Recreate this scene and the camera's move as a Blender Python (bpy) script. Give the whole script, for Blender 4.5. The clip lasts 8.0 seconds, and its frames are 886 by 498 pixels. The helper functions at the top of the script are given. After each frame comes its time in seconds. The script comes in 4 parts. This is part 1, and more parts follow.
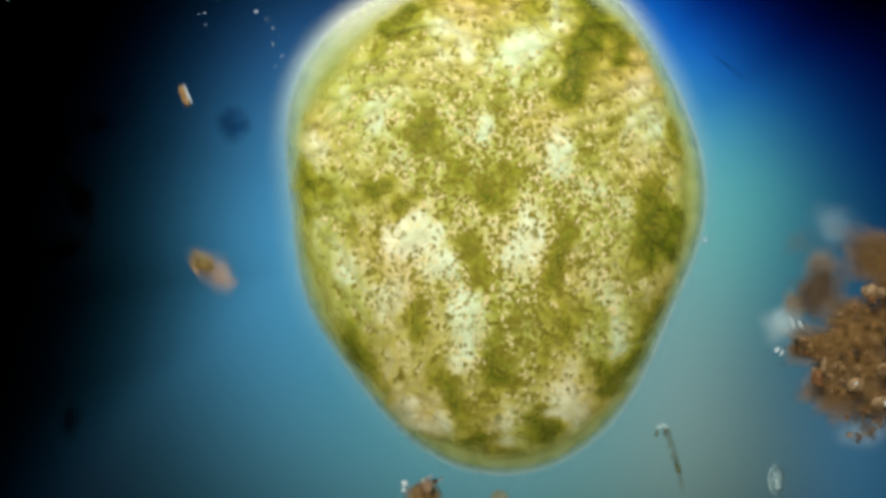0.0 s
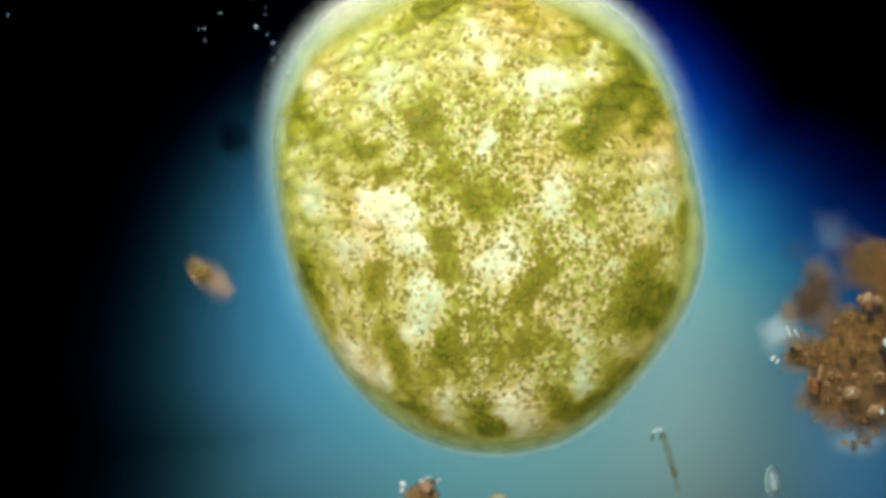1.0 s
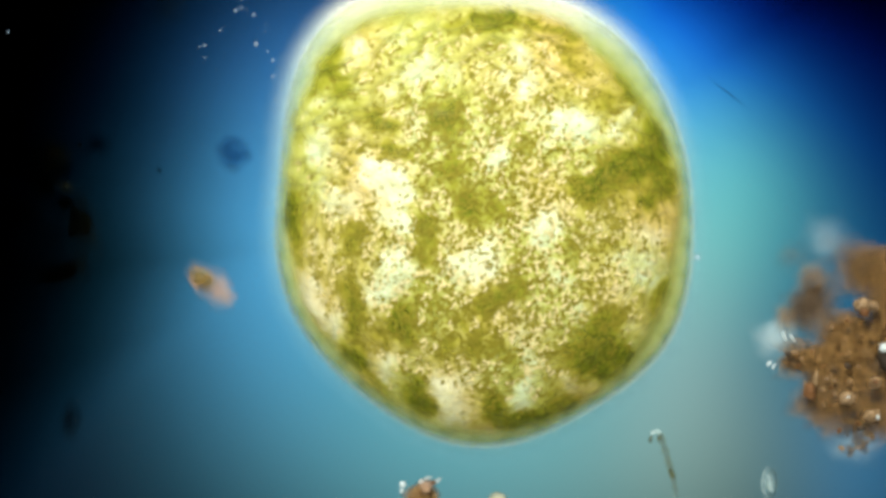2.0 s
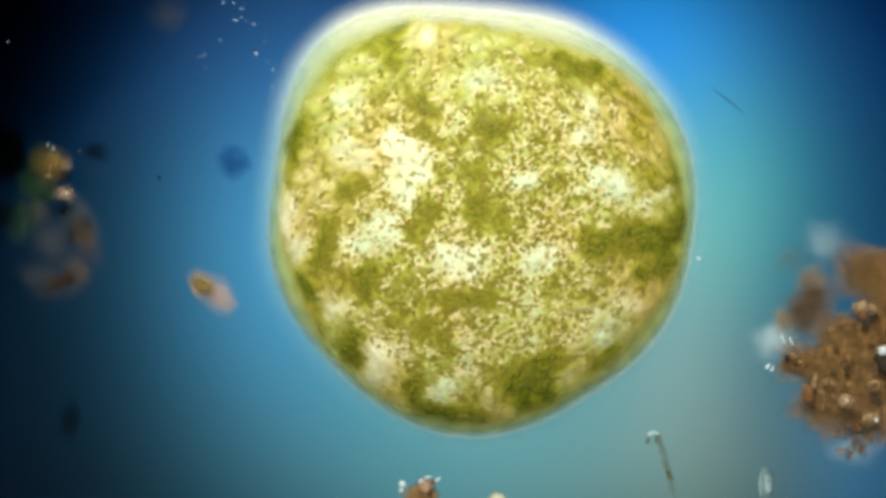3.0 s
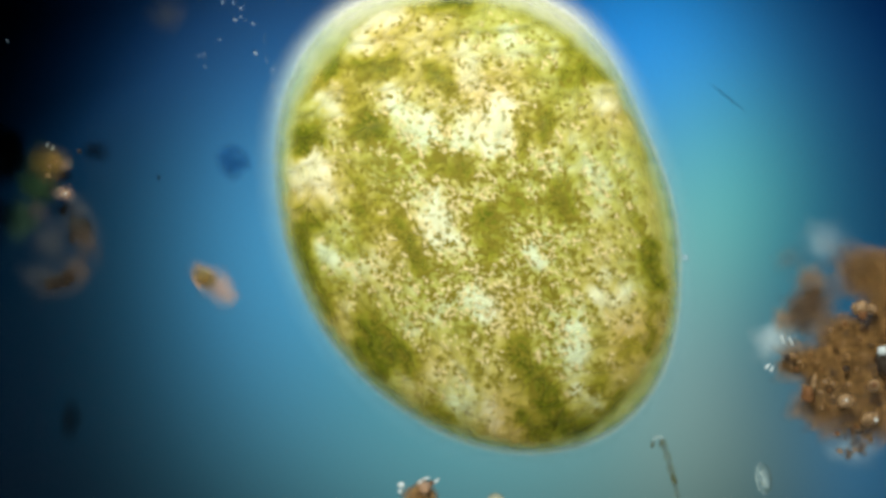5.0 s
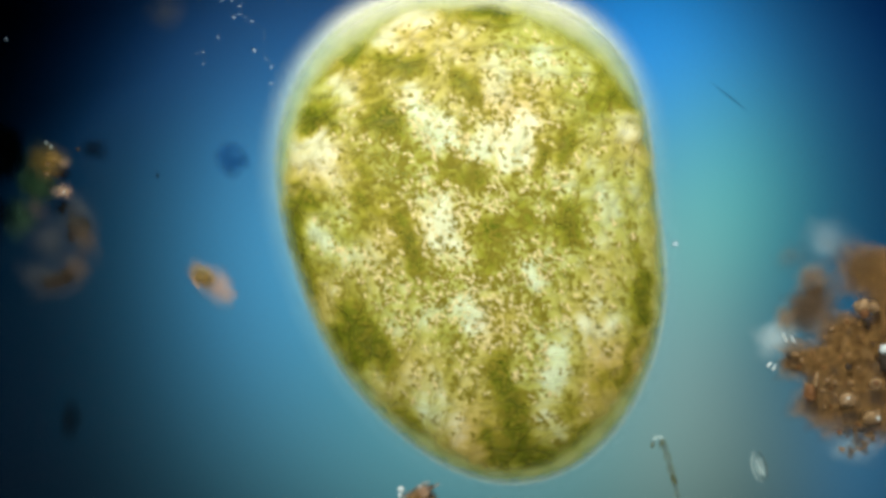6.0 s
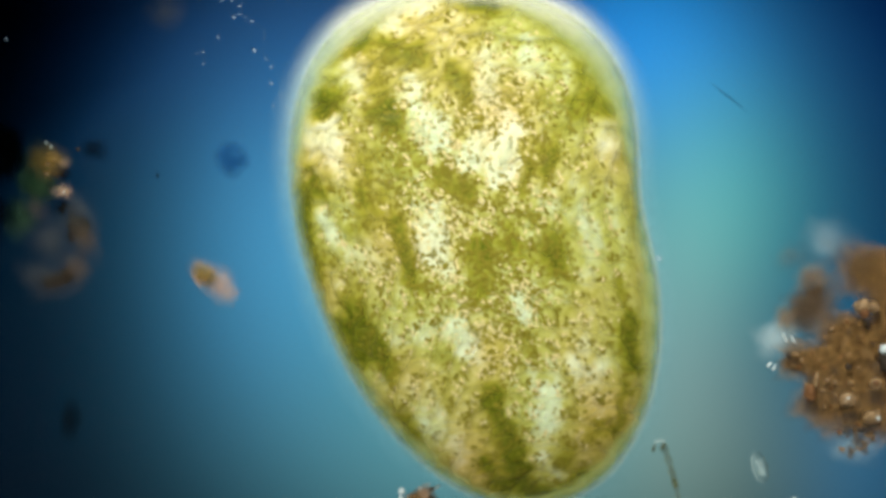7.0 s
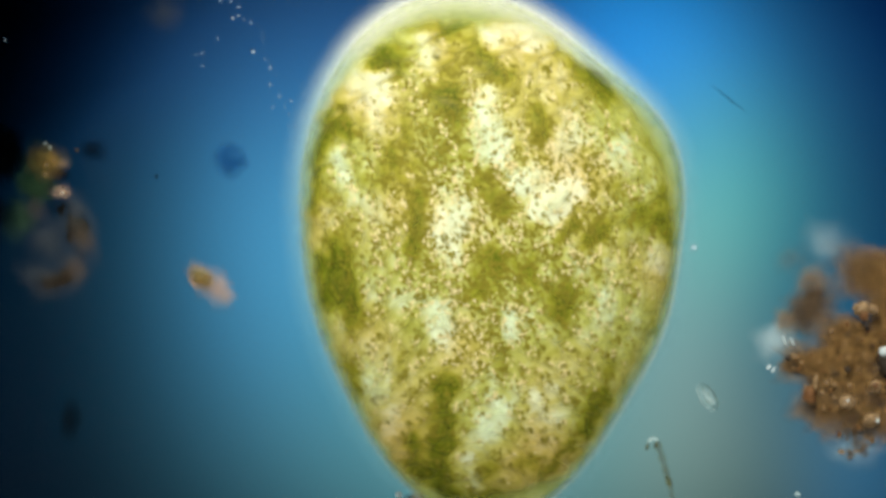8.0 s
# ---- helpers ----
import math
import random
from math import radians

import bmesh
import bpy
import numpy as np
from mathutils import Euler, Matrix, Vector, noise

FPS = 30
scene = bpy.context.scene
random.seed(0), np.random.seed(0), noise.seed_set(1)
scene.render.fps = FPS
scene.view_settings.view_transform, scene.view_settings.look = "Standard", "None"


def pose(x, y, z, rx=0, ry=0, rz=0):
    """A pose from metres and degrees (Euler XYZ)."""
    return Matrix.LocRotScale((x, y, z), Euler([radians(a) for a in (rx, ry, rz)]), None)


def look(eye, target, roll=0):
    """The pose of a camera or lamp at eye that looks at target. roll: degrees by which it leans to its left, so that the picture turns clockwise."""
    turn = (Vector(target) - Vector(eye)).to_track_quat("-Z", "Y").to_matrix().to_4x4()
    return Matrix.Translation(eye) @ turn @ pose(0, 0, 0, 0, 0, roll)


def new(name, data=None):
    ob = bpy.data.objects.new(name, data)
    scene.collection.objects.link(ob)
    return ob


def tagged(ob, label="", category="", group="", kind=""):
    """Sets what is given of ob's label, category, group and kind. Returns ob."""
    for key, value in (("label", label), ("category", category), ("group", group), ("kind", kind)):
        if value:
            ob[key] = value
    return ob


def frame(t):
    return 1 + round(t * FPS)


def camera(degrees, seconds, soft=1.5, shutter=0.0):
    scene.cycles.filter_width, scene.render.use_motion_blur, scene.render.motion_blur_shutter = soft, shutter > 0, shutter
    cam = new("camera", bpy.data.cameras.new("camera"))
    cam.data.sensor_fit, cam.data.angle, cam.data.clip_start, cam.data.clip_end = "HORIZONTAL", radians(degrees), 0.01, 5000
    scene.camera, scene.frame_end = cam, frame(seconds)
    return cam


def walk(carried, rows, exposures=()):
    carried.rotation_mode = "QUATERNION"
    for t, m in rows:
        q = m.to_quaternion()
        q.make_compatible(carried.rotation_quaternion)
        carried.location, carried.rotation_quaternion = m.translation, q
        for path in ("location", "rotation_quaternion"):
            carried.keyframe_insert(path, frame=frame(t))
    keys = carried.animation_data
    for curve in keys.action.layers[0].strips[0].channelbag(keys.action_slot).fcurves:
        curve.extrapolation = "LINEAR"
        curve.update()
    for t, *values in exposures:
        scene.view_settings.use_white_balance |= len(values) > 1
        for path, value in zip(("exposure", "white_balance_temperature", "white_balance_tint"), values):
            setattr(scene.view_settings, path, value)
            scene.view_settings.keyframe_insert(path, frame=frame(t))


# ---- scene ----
# A drop of pond water under the microscope, a thousand times enlarged: 1 mm here is 1 micrometre.
cam = camera(40, 8.0, soft=4.0)
EYE = 0.8242
scene.cycles.transparent_max_bounces = 48
walk(cam, [(0.0, pose(0, 0, EYE)), (8.0, pose(0, 0, EYE))],
     [(0.0, 0.02), (0.5, 0.0), (1.0, 0.27), (1.6, 0.50), (2.8, 0.38), (3.4, 0.18), (8.0, 0.15)])

# ---- light ----
world = bpy.data.worlds.new("world")
scene.world = world
world.use_nodes = True
world.node_tree.nodes["Background"].inputs[0].default_value = (1.0, 0.98, 0.84, 1)
world.node_tree.nodes["Background"].inputs[1].default_value = 0.54


def area_lamp(name, eye, target, size, watts, colour):
    data = bpy.data.lights.new(name, "AREA")
    data.shape, data.size, data.energy, data.color = "DISK", size, watts, colour
    ob = new(name, data)
    ob.matrix_world = look(eye, target)
    return ob


area_lamp("side_lamp", (-0.12, 0.75, 0.90), (0.03, 0.0, 0), 0.35, 18.5, (1.0, 0.98, 0.90))


# ---- materials ----
def fresh(name):
    m = bpy.data.materials.new(name)
    m.use_nodes = True
    m.node_tree.nodes.clear()
    return m, m.node_tree


def add(nt, kind, links=(), **values):
    n = nt.nodes.new(kind)
    for key, v in values.items():
        n.inputs[key.replace("_", " ")].default_value = v
    for key, source in dict(links).items():
        nt.links.new(source, n.inputs[key])
    return n


def ramp(nt, source, stops):
    n = nt.nodes.new("ShaderNodeValToRGB")
    r = n.color_ramp
    while len(r.elements) < len(stops):
        r.elements.new(0.5)
    for e, (at, c) in zip(r.elements, stops):
        e.position, e.color = at, (*c, 1)
    nt.links.new(source, n.inputs[0])
    return n.outputs[0]


def grain(nt, scale, detail=3.0, rough=0.6):
    co = nt.nodes.new("ShaderNodeTexCoord")
    return add(nt, "ShaderNodeTexNoise", {"Vector": co.outputs["Object"]}, Scale=scale, Detail=detail, Roughness=rough).outputs[0]


def maths(nt, op, a, b):
    n = nt.nodes.new("ShaderNodeMath")
    n.operation = op
    for k, v in enumerate((a, b)):
        if isinstance(v, (int, float)):
            n.inputs[k].default_value = v
        else:
            nt.links.new(v, n.inputs[k])
    return n.outputs[0]


def attribute(nt, name):
    n = nt.nodes.new("ShaderNodeAttribute")
    n.attribute_name = name
    return n.outputs["Fac"]


def skin(name, stops, scale, roughness=0.5, bump=0.3, translucent=0.25, source=None, thin=False, distance=0.001, spread=1.0, gloss=0.35, second=None):
    """Mottled, slightly translucent matter; source adds a pigment, thin makes it see-through where the matter is thin."""
    m, nt = fresh(name)
    g = grain(nt, scale)
    if source:
        wave = maths(nt, "MULTIPLY", maths(nt, "SUBTRACT", g, 0.5), spread)
        fac = maths(nt, "ADD", attribute(nt, source), wave)
    else:
        fac = g
    colour = ramp(nt, fac, stops)
    if second:
        other = ramp(nt, fac, second)
        blend = nt.nodes.new("ShaderNodeMix")
        blend.data_type = "RGBA"
        nt.links.new(attribute(nt, "tint"), blend.inputs[0])
        nt.links.new(colour, blend.inputs[6])
        nt.links.new(other, blend.inputs[7])
        colour = blend.outputs[2]
    relief = add(nt, "ShaderNodeBump", {"Height": g}, Strength=bump, Distance=distance)
    body = add(nt, "ShaderNodeBsdfPrincipled", {"Base Color": colour, "Normal": relief.outputs[0]}, Roughness=roughness, Specular_IOR_Level=gloss)
    glow = add(nt, "ShaderNodeBsdfTranslucent", {"Color": colour})
    mix = add(nt, "ShaderNodeMixShader", {1: body.outputs[0], 2: glow.outputs[0]})
    mix.inputs[0].default_value = translucent
    last = mix.outputs[0]
    if thin:
        clear = add(nt, "ShaderNodeBsdfTransparent")
        veil = add(nt, "ShaderNodeMixShader", {0: attribute(nt, "thickness"), 1: clear.outputs[0], 2: last})
        last = veil.outputs[0]
    out = add(nt, "ShaderNodeOutputMaterial", {"Surface": last})
    return m


def clear_glass(name, tint, gloss):
    m, nt = fresh(name)
    a = add(nt, "ShaderNodeBsdfTransparent", Color=(*tint, 1))
    b = add(nt, "ShaderNodeBsdfGlossy", Roughness=0.15)
    mix = add(nt, "ShaderNodeMixShader", {1: a.outputs[0], 2: b.outputs[0]})
    mix.inputs[0].default_value = gloss
    add(nt, "ShaderNodeOutputMaterial", {"Surface": mix.outputs[0]})
    return m


def shade_glass():
    """Painted shade: black where full, fading through clear or blue tinted towards its edge."""
    m, nt = fresh("shade_black")
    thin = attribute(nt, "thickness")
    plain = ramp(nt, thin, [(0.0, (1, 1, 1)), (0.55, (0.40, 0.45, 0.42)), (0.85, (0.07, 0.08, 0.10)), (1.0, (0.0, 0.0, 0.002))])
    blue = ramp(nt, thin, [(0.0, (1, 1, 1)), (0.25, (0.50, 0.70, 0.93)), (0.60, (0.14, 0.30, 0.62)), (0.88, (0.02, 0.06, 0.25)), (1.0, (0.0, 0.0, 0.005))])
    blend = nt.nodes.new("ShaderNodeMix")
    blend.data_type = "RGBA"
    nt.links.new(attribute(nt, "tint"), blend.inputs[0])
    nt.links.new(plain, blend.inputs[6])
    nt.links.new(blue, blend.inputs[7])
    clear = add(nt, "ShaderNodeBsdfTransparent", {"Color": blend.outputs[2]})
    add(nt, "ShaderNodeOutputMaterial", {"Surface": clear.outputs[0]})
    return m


# the lit field of the condenser: soft blue, turquoise and grey-green light, painted to fit the camera's view
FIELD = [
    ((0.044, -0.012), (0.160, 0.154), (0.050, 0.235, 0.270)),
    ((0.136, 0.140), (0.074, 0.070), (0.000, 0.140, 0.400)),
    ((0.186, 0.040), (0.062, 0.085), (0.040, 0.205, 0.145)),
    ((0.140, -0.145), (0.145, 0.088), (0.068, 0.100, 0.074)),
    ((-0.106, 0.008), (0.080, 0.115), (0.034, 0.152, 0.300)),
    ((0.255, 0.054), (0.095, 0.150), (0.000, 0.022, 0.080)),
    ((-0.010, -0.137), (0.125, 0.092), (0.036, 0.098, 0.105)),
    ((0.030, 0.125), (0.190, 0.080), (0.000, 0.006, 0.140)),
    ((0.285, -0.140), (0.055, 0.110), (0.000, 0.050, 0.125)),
    # pale lobe: halo glow beside the cell, painted into the field
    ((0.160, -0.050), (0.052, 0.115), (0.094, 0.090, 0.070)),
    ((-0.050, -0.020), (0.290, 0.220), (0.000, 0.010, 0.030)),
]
DEEP = -0.5


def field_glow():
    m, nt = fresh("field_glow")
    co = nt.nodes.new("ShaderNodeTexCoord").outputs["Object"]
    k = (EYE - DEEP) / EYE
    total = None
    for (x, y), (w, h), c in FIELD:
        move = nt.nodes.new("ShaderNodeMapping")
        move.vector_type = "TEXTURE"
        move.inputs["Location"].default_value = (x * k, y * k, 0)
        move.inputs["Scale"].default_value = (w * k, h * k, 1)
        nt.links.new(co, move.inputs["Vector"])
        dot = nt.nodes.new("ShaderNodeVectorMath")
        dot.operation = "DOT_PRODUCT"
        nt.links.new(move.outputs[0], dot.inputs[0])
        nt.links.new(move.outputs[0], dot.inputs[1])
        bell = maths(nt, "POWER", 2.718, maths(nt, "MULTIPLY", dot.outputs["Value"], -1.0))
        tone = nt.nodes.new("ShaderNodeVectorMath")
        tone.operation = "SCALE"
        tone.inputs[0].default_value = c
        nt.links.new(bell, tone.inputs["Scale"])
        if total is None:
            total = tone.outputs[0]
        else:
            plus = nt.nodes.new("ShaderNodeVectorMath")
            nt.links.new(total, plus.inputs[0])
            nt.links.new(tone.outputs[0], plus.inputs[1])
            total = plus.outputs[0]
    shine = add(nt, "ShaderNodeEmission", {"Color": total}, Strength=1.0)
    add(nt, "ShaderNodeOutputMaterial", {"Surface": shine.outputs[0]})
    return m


PALE, GOLD, OLIVE, LEAF = (0.74, 0.84, 0.60), (0.52, 0.54, 0.14), (0.32, 0.325, 0.028), (0.12, 0.15, 0.006)
M_FIELD = field_glow()
M_SLIDE = clear_glass("slide_glass", (0.995, 1.0, 1.0), 0.002)
M_SHADE = shade_glass()
M_VACUOLE = skin("vacuole_sap", [(0.3, (0.66, 0.76, 0.54)), (0.7, (0.80, 0.83, 0.60))], 90, 0.4, 0.1, 0.4, thin=True)
M_CLOUD = skin("algal_green", [(0.3, (0.17, 0.18, 0.010)), (0.7, (0.33, 0.305, 0.028))], 90, 0.5, 0.1, 0.3, thin=True)
WARM = [(0.0, (0.88, 0.84, 0.58)), (0.38, (0.62, 0.51, 0.16)), (0.68, (0.42, 0.36, 0.045)), (1.0, (0.17, 0.19, 0.010))]
M_CYTO = skin("cytoplasm", [(0.0, PALE), (0.38, GOLD), (0.68, OLIVE), (1.0, LEAF)], 260, 0.6, 0.2, 0.3, "pigment", thin=True, spread=0.5, gloss=0.1, second=WARM)
M_RIM = skin("ectoplasm", [(0.35, (0.28, 0.36, 0.045)), (0.65, (0.53, 0.58, 0.19))], 40, 0.5, 0.2, 0.4, thin=True)
# white and cyan carry the halo's refracted light, painted into the hem
M_PELL_HALO = skin("pellicle_halo", [(0.3, (0.88, 0.92, 0.80)), (0.7, (0.95, 0.96, 0.86))], 120, 0.4, 0.0, 0.5, thin=True, gloss=0.2,
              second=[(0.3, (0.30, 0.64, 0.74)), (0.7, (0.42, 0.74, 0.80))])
M_EDGE = skin("pellicle_line", [(0.3, (0.85, 0.92, 0.86)), (0.7, (0.95, 0.97, 0.92))], 120, 0.2, 0.0, 0.4, thin=True)
M_DOT = skin("granule_olive", [(0.3, (0.23, 0.205, 0.016)), (0.7, (0.41, 0.365, 0.045))], 500, 0.6, 0.1, 0.5, gloss=0.1)
M_SPARK = skin("granule_cream", [(0.3, (0.72, 0.62, 0.26)), (0.7, (0.84, 0.77, 0.46))], 500, 0.6, 0.1, 0.4, gloss=0.1)
M_BROWN = skin("debris_brown", [(0.3, (0.07, 0.025, 0.006)), (0.7, (0.26, 0.12, 0.04))], 120, 0.6, 0.6, 0.2)
M_BROWN_SOFT = skin("debris_brown_haze", [(0.34, (0.040, 0.019, 0.006)), (0.62, (0.36, 0.215, 0.080))], 230, 0.8, 0.4, 0.3, thin=True, gloss=0.03)
M_TAN = skin("debris_tan", [(0.3, (0.12, 0.07, 0.03)), (0.7, (0.44, 0.30, 0.16))], 220, 0.4, 0.5, 0.3)
M_TAN_SOFT = skin("debris_tan_haze", [(0.35, (0.17, 0.095, 0.035)), (0.68, (0.46, 0.30, 0.14))], 110, 0.7, 0.3, 0.3, thin=True, gloss=0.03)
M_MILK_SOFT = skin("milky_haze", [(0.3, (0.46, 0.64, 0.70)), (0.7, (0.66, 0.78, 0.80))], 60, 0.5, 0.1, 0.4, thin=True)
M_GREY_SOFT = skin("grey_haze", [(0.3, (0.04, 0.06, 0.065)), (0.7, (0.15, 0.13, 0.11))], 190, 0.7, 0.2, 0.3, thin=True, gloss=0.03)
# darker copy of the tan haze; the left side's dimness is in its colour
M_UMBER_SOFT = skin("umber_haze", [(0.35, (0.06, 0.043, 0.028)), (0.65, (0.22, 0.15, 0.09))], 190, 0.7, 0.2, 0.3, thin=True, gloss=0.03)
M_GREEN_SOFT = skin("green_haze", [(0.3, (0.010, 0.040, 0.025)), (0.7, (0.05, 0.09, 0.035))], 50, 0.7, 0.2, 0.3, thin=True, gloss=0.03)
M_DARK_SOFT = skin("dark_haze", [(0.3, (0.0006, 0.001, 0.0015)), (0.7, (0.002, 0.003, 0.004))], 50, 0.8, 0.1, 0.2, thin=True, gloss=0.03)
M_BLUE_SOFT = skin("blue_haze", [(0.3, (0.003, 0.04, 0.15)), (0.7, (0.006, 0.06, 0.20))], 50, 0.8, 0.1, 0.2, thin=True, gloss=0.03)
M_AMBER = skin("amber", [(0.3, (0.16, 0.10, 0.015)), (0.7, (0.48, 0.28, 0.05))], 150, 0.4, 0.4, 0.4, thin=True)
M_PINK = skin("pinkish_plasm", [(0.3, (0.40, 0.24, 0.14)), (0.7, (0.66, 0.46, 0.32))], 150, 0.4, 0.4, 0.4, thin=True)
M_CRYSTAL = skin("crystal_white", [(0.3, (0.60, 0.72, 0.76)), (0.7, (0.86, 0.92, 0.92))], 200, 0.2, 0.1, 0.4)
M_CRYSTAL_SOFT = skin("crystal_soft", [(0.3, (0.45, 0.60, 0.72)), (0.7, (0.70, 0.82, 0.90))], 200, 0.2, 0.1, 0.4, thin=True)
M_BUBBLE = skin("bubble_blue", [(0.3, (0.10, 0.20, 0.36)), (0.7, (0.34, 0.50, 0.66))], 300, 0.1, 0.1, 0.4, thin=True, gloss=0.8)
M_CREAM = skin("cream_oil", [(0.3, (0.46, 0.46, 0.28)), (0.7, (0.78, 0.76, 0.56))], 120, 0.3, 0.2, 0.4, thin=True)
M_BLACK = skin("black_speck", [(0.3, (0.01, 0.006, 0.004)), (0.7, (0.03, 0.02, 0.01))], 200, 0.4, 0.1, 0.0)
M_VALVE = skin("diatom_silica", [(0.3, (0.50, 0.70, 0.70)), (0.7, (0.72, 0.86, 0.84))], 300, 0.2, 0.2, 0.4, thin=True)
M_THREAD = skin("thread_olive", [(0.3, (0.05, 0.07, 0.03)), (0.7, (0.18, 0.21, 0.11))], 200, 0.4, 0.2, 0.4, thin=True)


# ---- building ----
def mesh_of(name, bm, material, smooth=True):
    me = bpy.data.meshes.new(name)
    bm.to_mesh(me)
    bm.free()
    me.materials.append(material)
    if smooth:
        me.polygons.foreach_set("use_smooth", [True] * len(me.polygons))
    return me


def part(name, bm, material, parent, label="", at=None):
    ob = new(name, mesh_of(name, bm, material))
    ob.parent = parent
    if at is not None:
        ob.matrix_basis = at
    return tagged(ob, label)


def root(name, place, label, category, group=""):
    ob = new(name)
    ob.empty_display_size = 0.01
    ob.matrix_basis = place
    return tagged(ob, label, category, group)


def clot(size, seed, rough=0.3, waves=1.4, detail=3, density=None):
    """A lumpy, rounded piece with half axes size; density: how fast thin matter becomes opaque."""
    bm = bmesh.new()
    bmesh.ops.create_icosphere(bm, subdivisions=detail, radius=1.0)
    layer = bm.verts.layers.float.new("thickness")
    off = Vector((seed * 3.7, seed * 1.9 + 5.0, seed * 2.3))
    for v in bm.verts:
        d = v.co.normalized()
        ring = Vector((d.x, d.y, 0)).normalized() if density and abs(d.z) < 0.999 else d
        k = 1 + rough * noise.fractal(ring * waves + off, 0.9, 2.1, 2 if density else 4)
        v.co = Vector((d.x * size[0] * k, d.y * size[1] * k, d.z * size[2] * (1.0 if density else k)))
        if density:
            patchy = max(0.05, 1 + 0.9 * noise.fractal(d * 2.2 + off, 0.8, 2.2, 2))
            v[layer] = 1 - math.exp(-1.5 * density * patchy * abs(d.z) ** 4)
        else:
            v[layer] = 1.0
    return bm


# ---- the setting ----
FLOOR = -0.062


def slab(name, w, h, z0, z1, material):
    bm = bmesh.new()
    bmesh.ops.create_cube(bm, size=1.0)
    for v in bm.verts:
        v.co = Vector((v.co.x * w, v.co.y * h, z0 if v.co.z < 0 else z1))
    return new(name, mesh_of(name, bm, material, False))


tagged(slab("floor", 2.4, 1.8, FLOOR - 0.03, FLOOR, M_SLIDE), "clear glass microscope slide under the water film", "slide", kind="structure")
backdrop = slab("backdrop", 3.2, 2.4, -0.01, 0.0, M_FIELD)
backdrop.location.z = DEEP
tagged(backdrop, "glowing panel painted with the condenser's blurred blue and turquoise light", "light field", kind="structure")


# the sheet's opening, fitted to the camera's view: degrees, middle of its edge, softness
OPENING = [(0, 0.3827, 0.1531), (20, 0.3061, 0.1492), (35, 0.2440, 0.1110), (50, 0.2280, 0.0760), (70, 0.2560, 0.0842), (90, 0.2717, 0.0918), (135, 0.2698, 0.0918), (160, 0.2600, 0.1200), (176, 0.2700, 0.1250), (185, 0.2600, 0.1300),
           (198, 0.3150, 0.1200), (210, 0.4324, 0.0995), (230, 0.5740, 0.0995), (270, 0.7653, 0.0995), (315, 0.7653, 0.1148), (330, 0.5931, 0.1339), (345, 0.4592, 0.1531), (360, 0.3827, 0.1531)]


def shade_sheet():
    """An added black sheet standing in for vignetting; its wide rounded opening has a soft edge, bluish on one side."""
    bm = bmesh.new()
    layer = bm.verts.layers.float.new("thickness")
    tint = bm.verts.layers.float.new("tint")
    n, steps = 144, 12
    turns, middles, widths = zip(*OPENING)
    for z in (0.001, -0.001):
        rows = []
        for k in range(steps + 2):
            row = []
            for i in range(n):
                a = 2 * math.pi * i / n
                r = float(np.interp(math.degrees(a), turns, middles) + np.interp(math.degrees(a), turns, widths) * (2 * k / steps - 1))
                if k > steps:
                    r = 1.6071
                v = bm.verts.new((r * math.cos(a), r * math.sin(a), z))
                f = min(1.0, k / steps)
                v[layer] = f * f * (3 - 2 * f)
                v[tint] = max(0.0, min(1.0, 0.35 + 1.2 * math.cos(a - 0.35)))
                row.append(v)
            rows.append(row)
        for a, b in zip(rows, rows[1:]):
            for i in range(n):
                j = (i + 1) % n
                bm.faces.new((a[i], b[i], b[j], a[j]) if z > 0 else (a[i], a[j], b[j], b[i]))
    ob = new("shade_sheet", mesh_of("shade_sheet", bm, M_SHADE))
    return tagged(ob, "added black sheet with a soft-edged opening, drifting to darken the light field", "iris plate")


# added shade sheet, lying in the water between debris and cell
iris = shade_sheet()

# ---- the ciliate ----
CX, CY = 0.02908, 0.01186
# seconds, mean radius in mm, then cosine and sine terms of the outline
EARLY = [
    (0.0, 151.3, 5.9, 14.8, -17.4, -1.9, -1.4, 4.2, 1.4, 0.6, 2.9, -0.8, -0.1, 1.9, -0.0, -0.1),
    (1.0, 151.7, 1.3, 16.0, -10.6, -5.2, 1.7, 2.6, -1.2, -1.0, 1.3, -1.9, 0.8, -0.3, 0.3, -0.3),
    (1.5, 149.6, -0.6, 13.6, -9.8, -5.6, 2.5, -1.1, -1.9, 0.5, -0.5, -3.3, 0.1, 0.3, -0.3, 0.5),
    (2.8, 143.0, -5.8, 11.6, -0.6, -1.8, 2.4, 3.8, -2.2, 1.0, -0.4, -3.2, 0.6, 1.8, -0.8, 0.3),
    (3.5, 143.8, -1.9, 8.9, -0.1, -4.6, 5.6, 1.2, -0.4, 0.8, -1.2, -0.3, -1.1, -0.9, -0.3, -0.8),
]
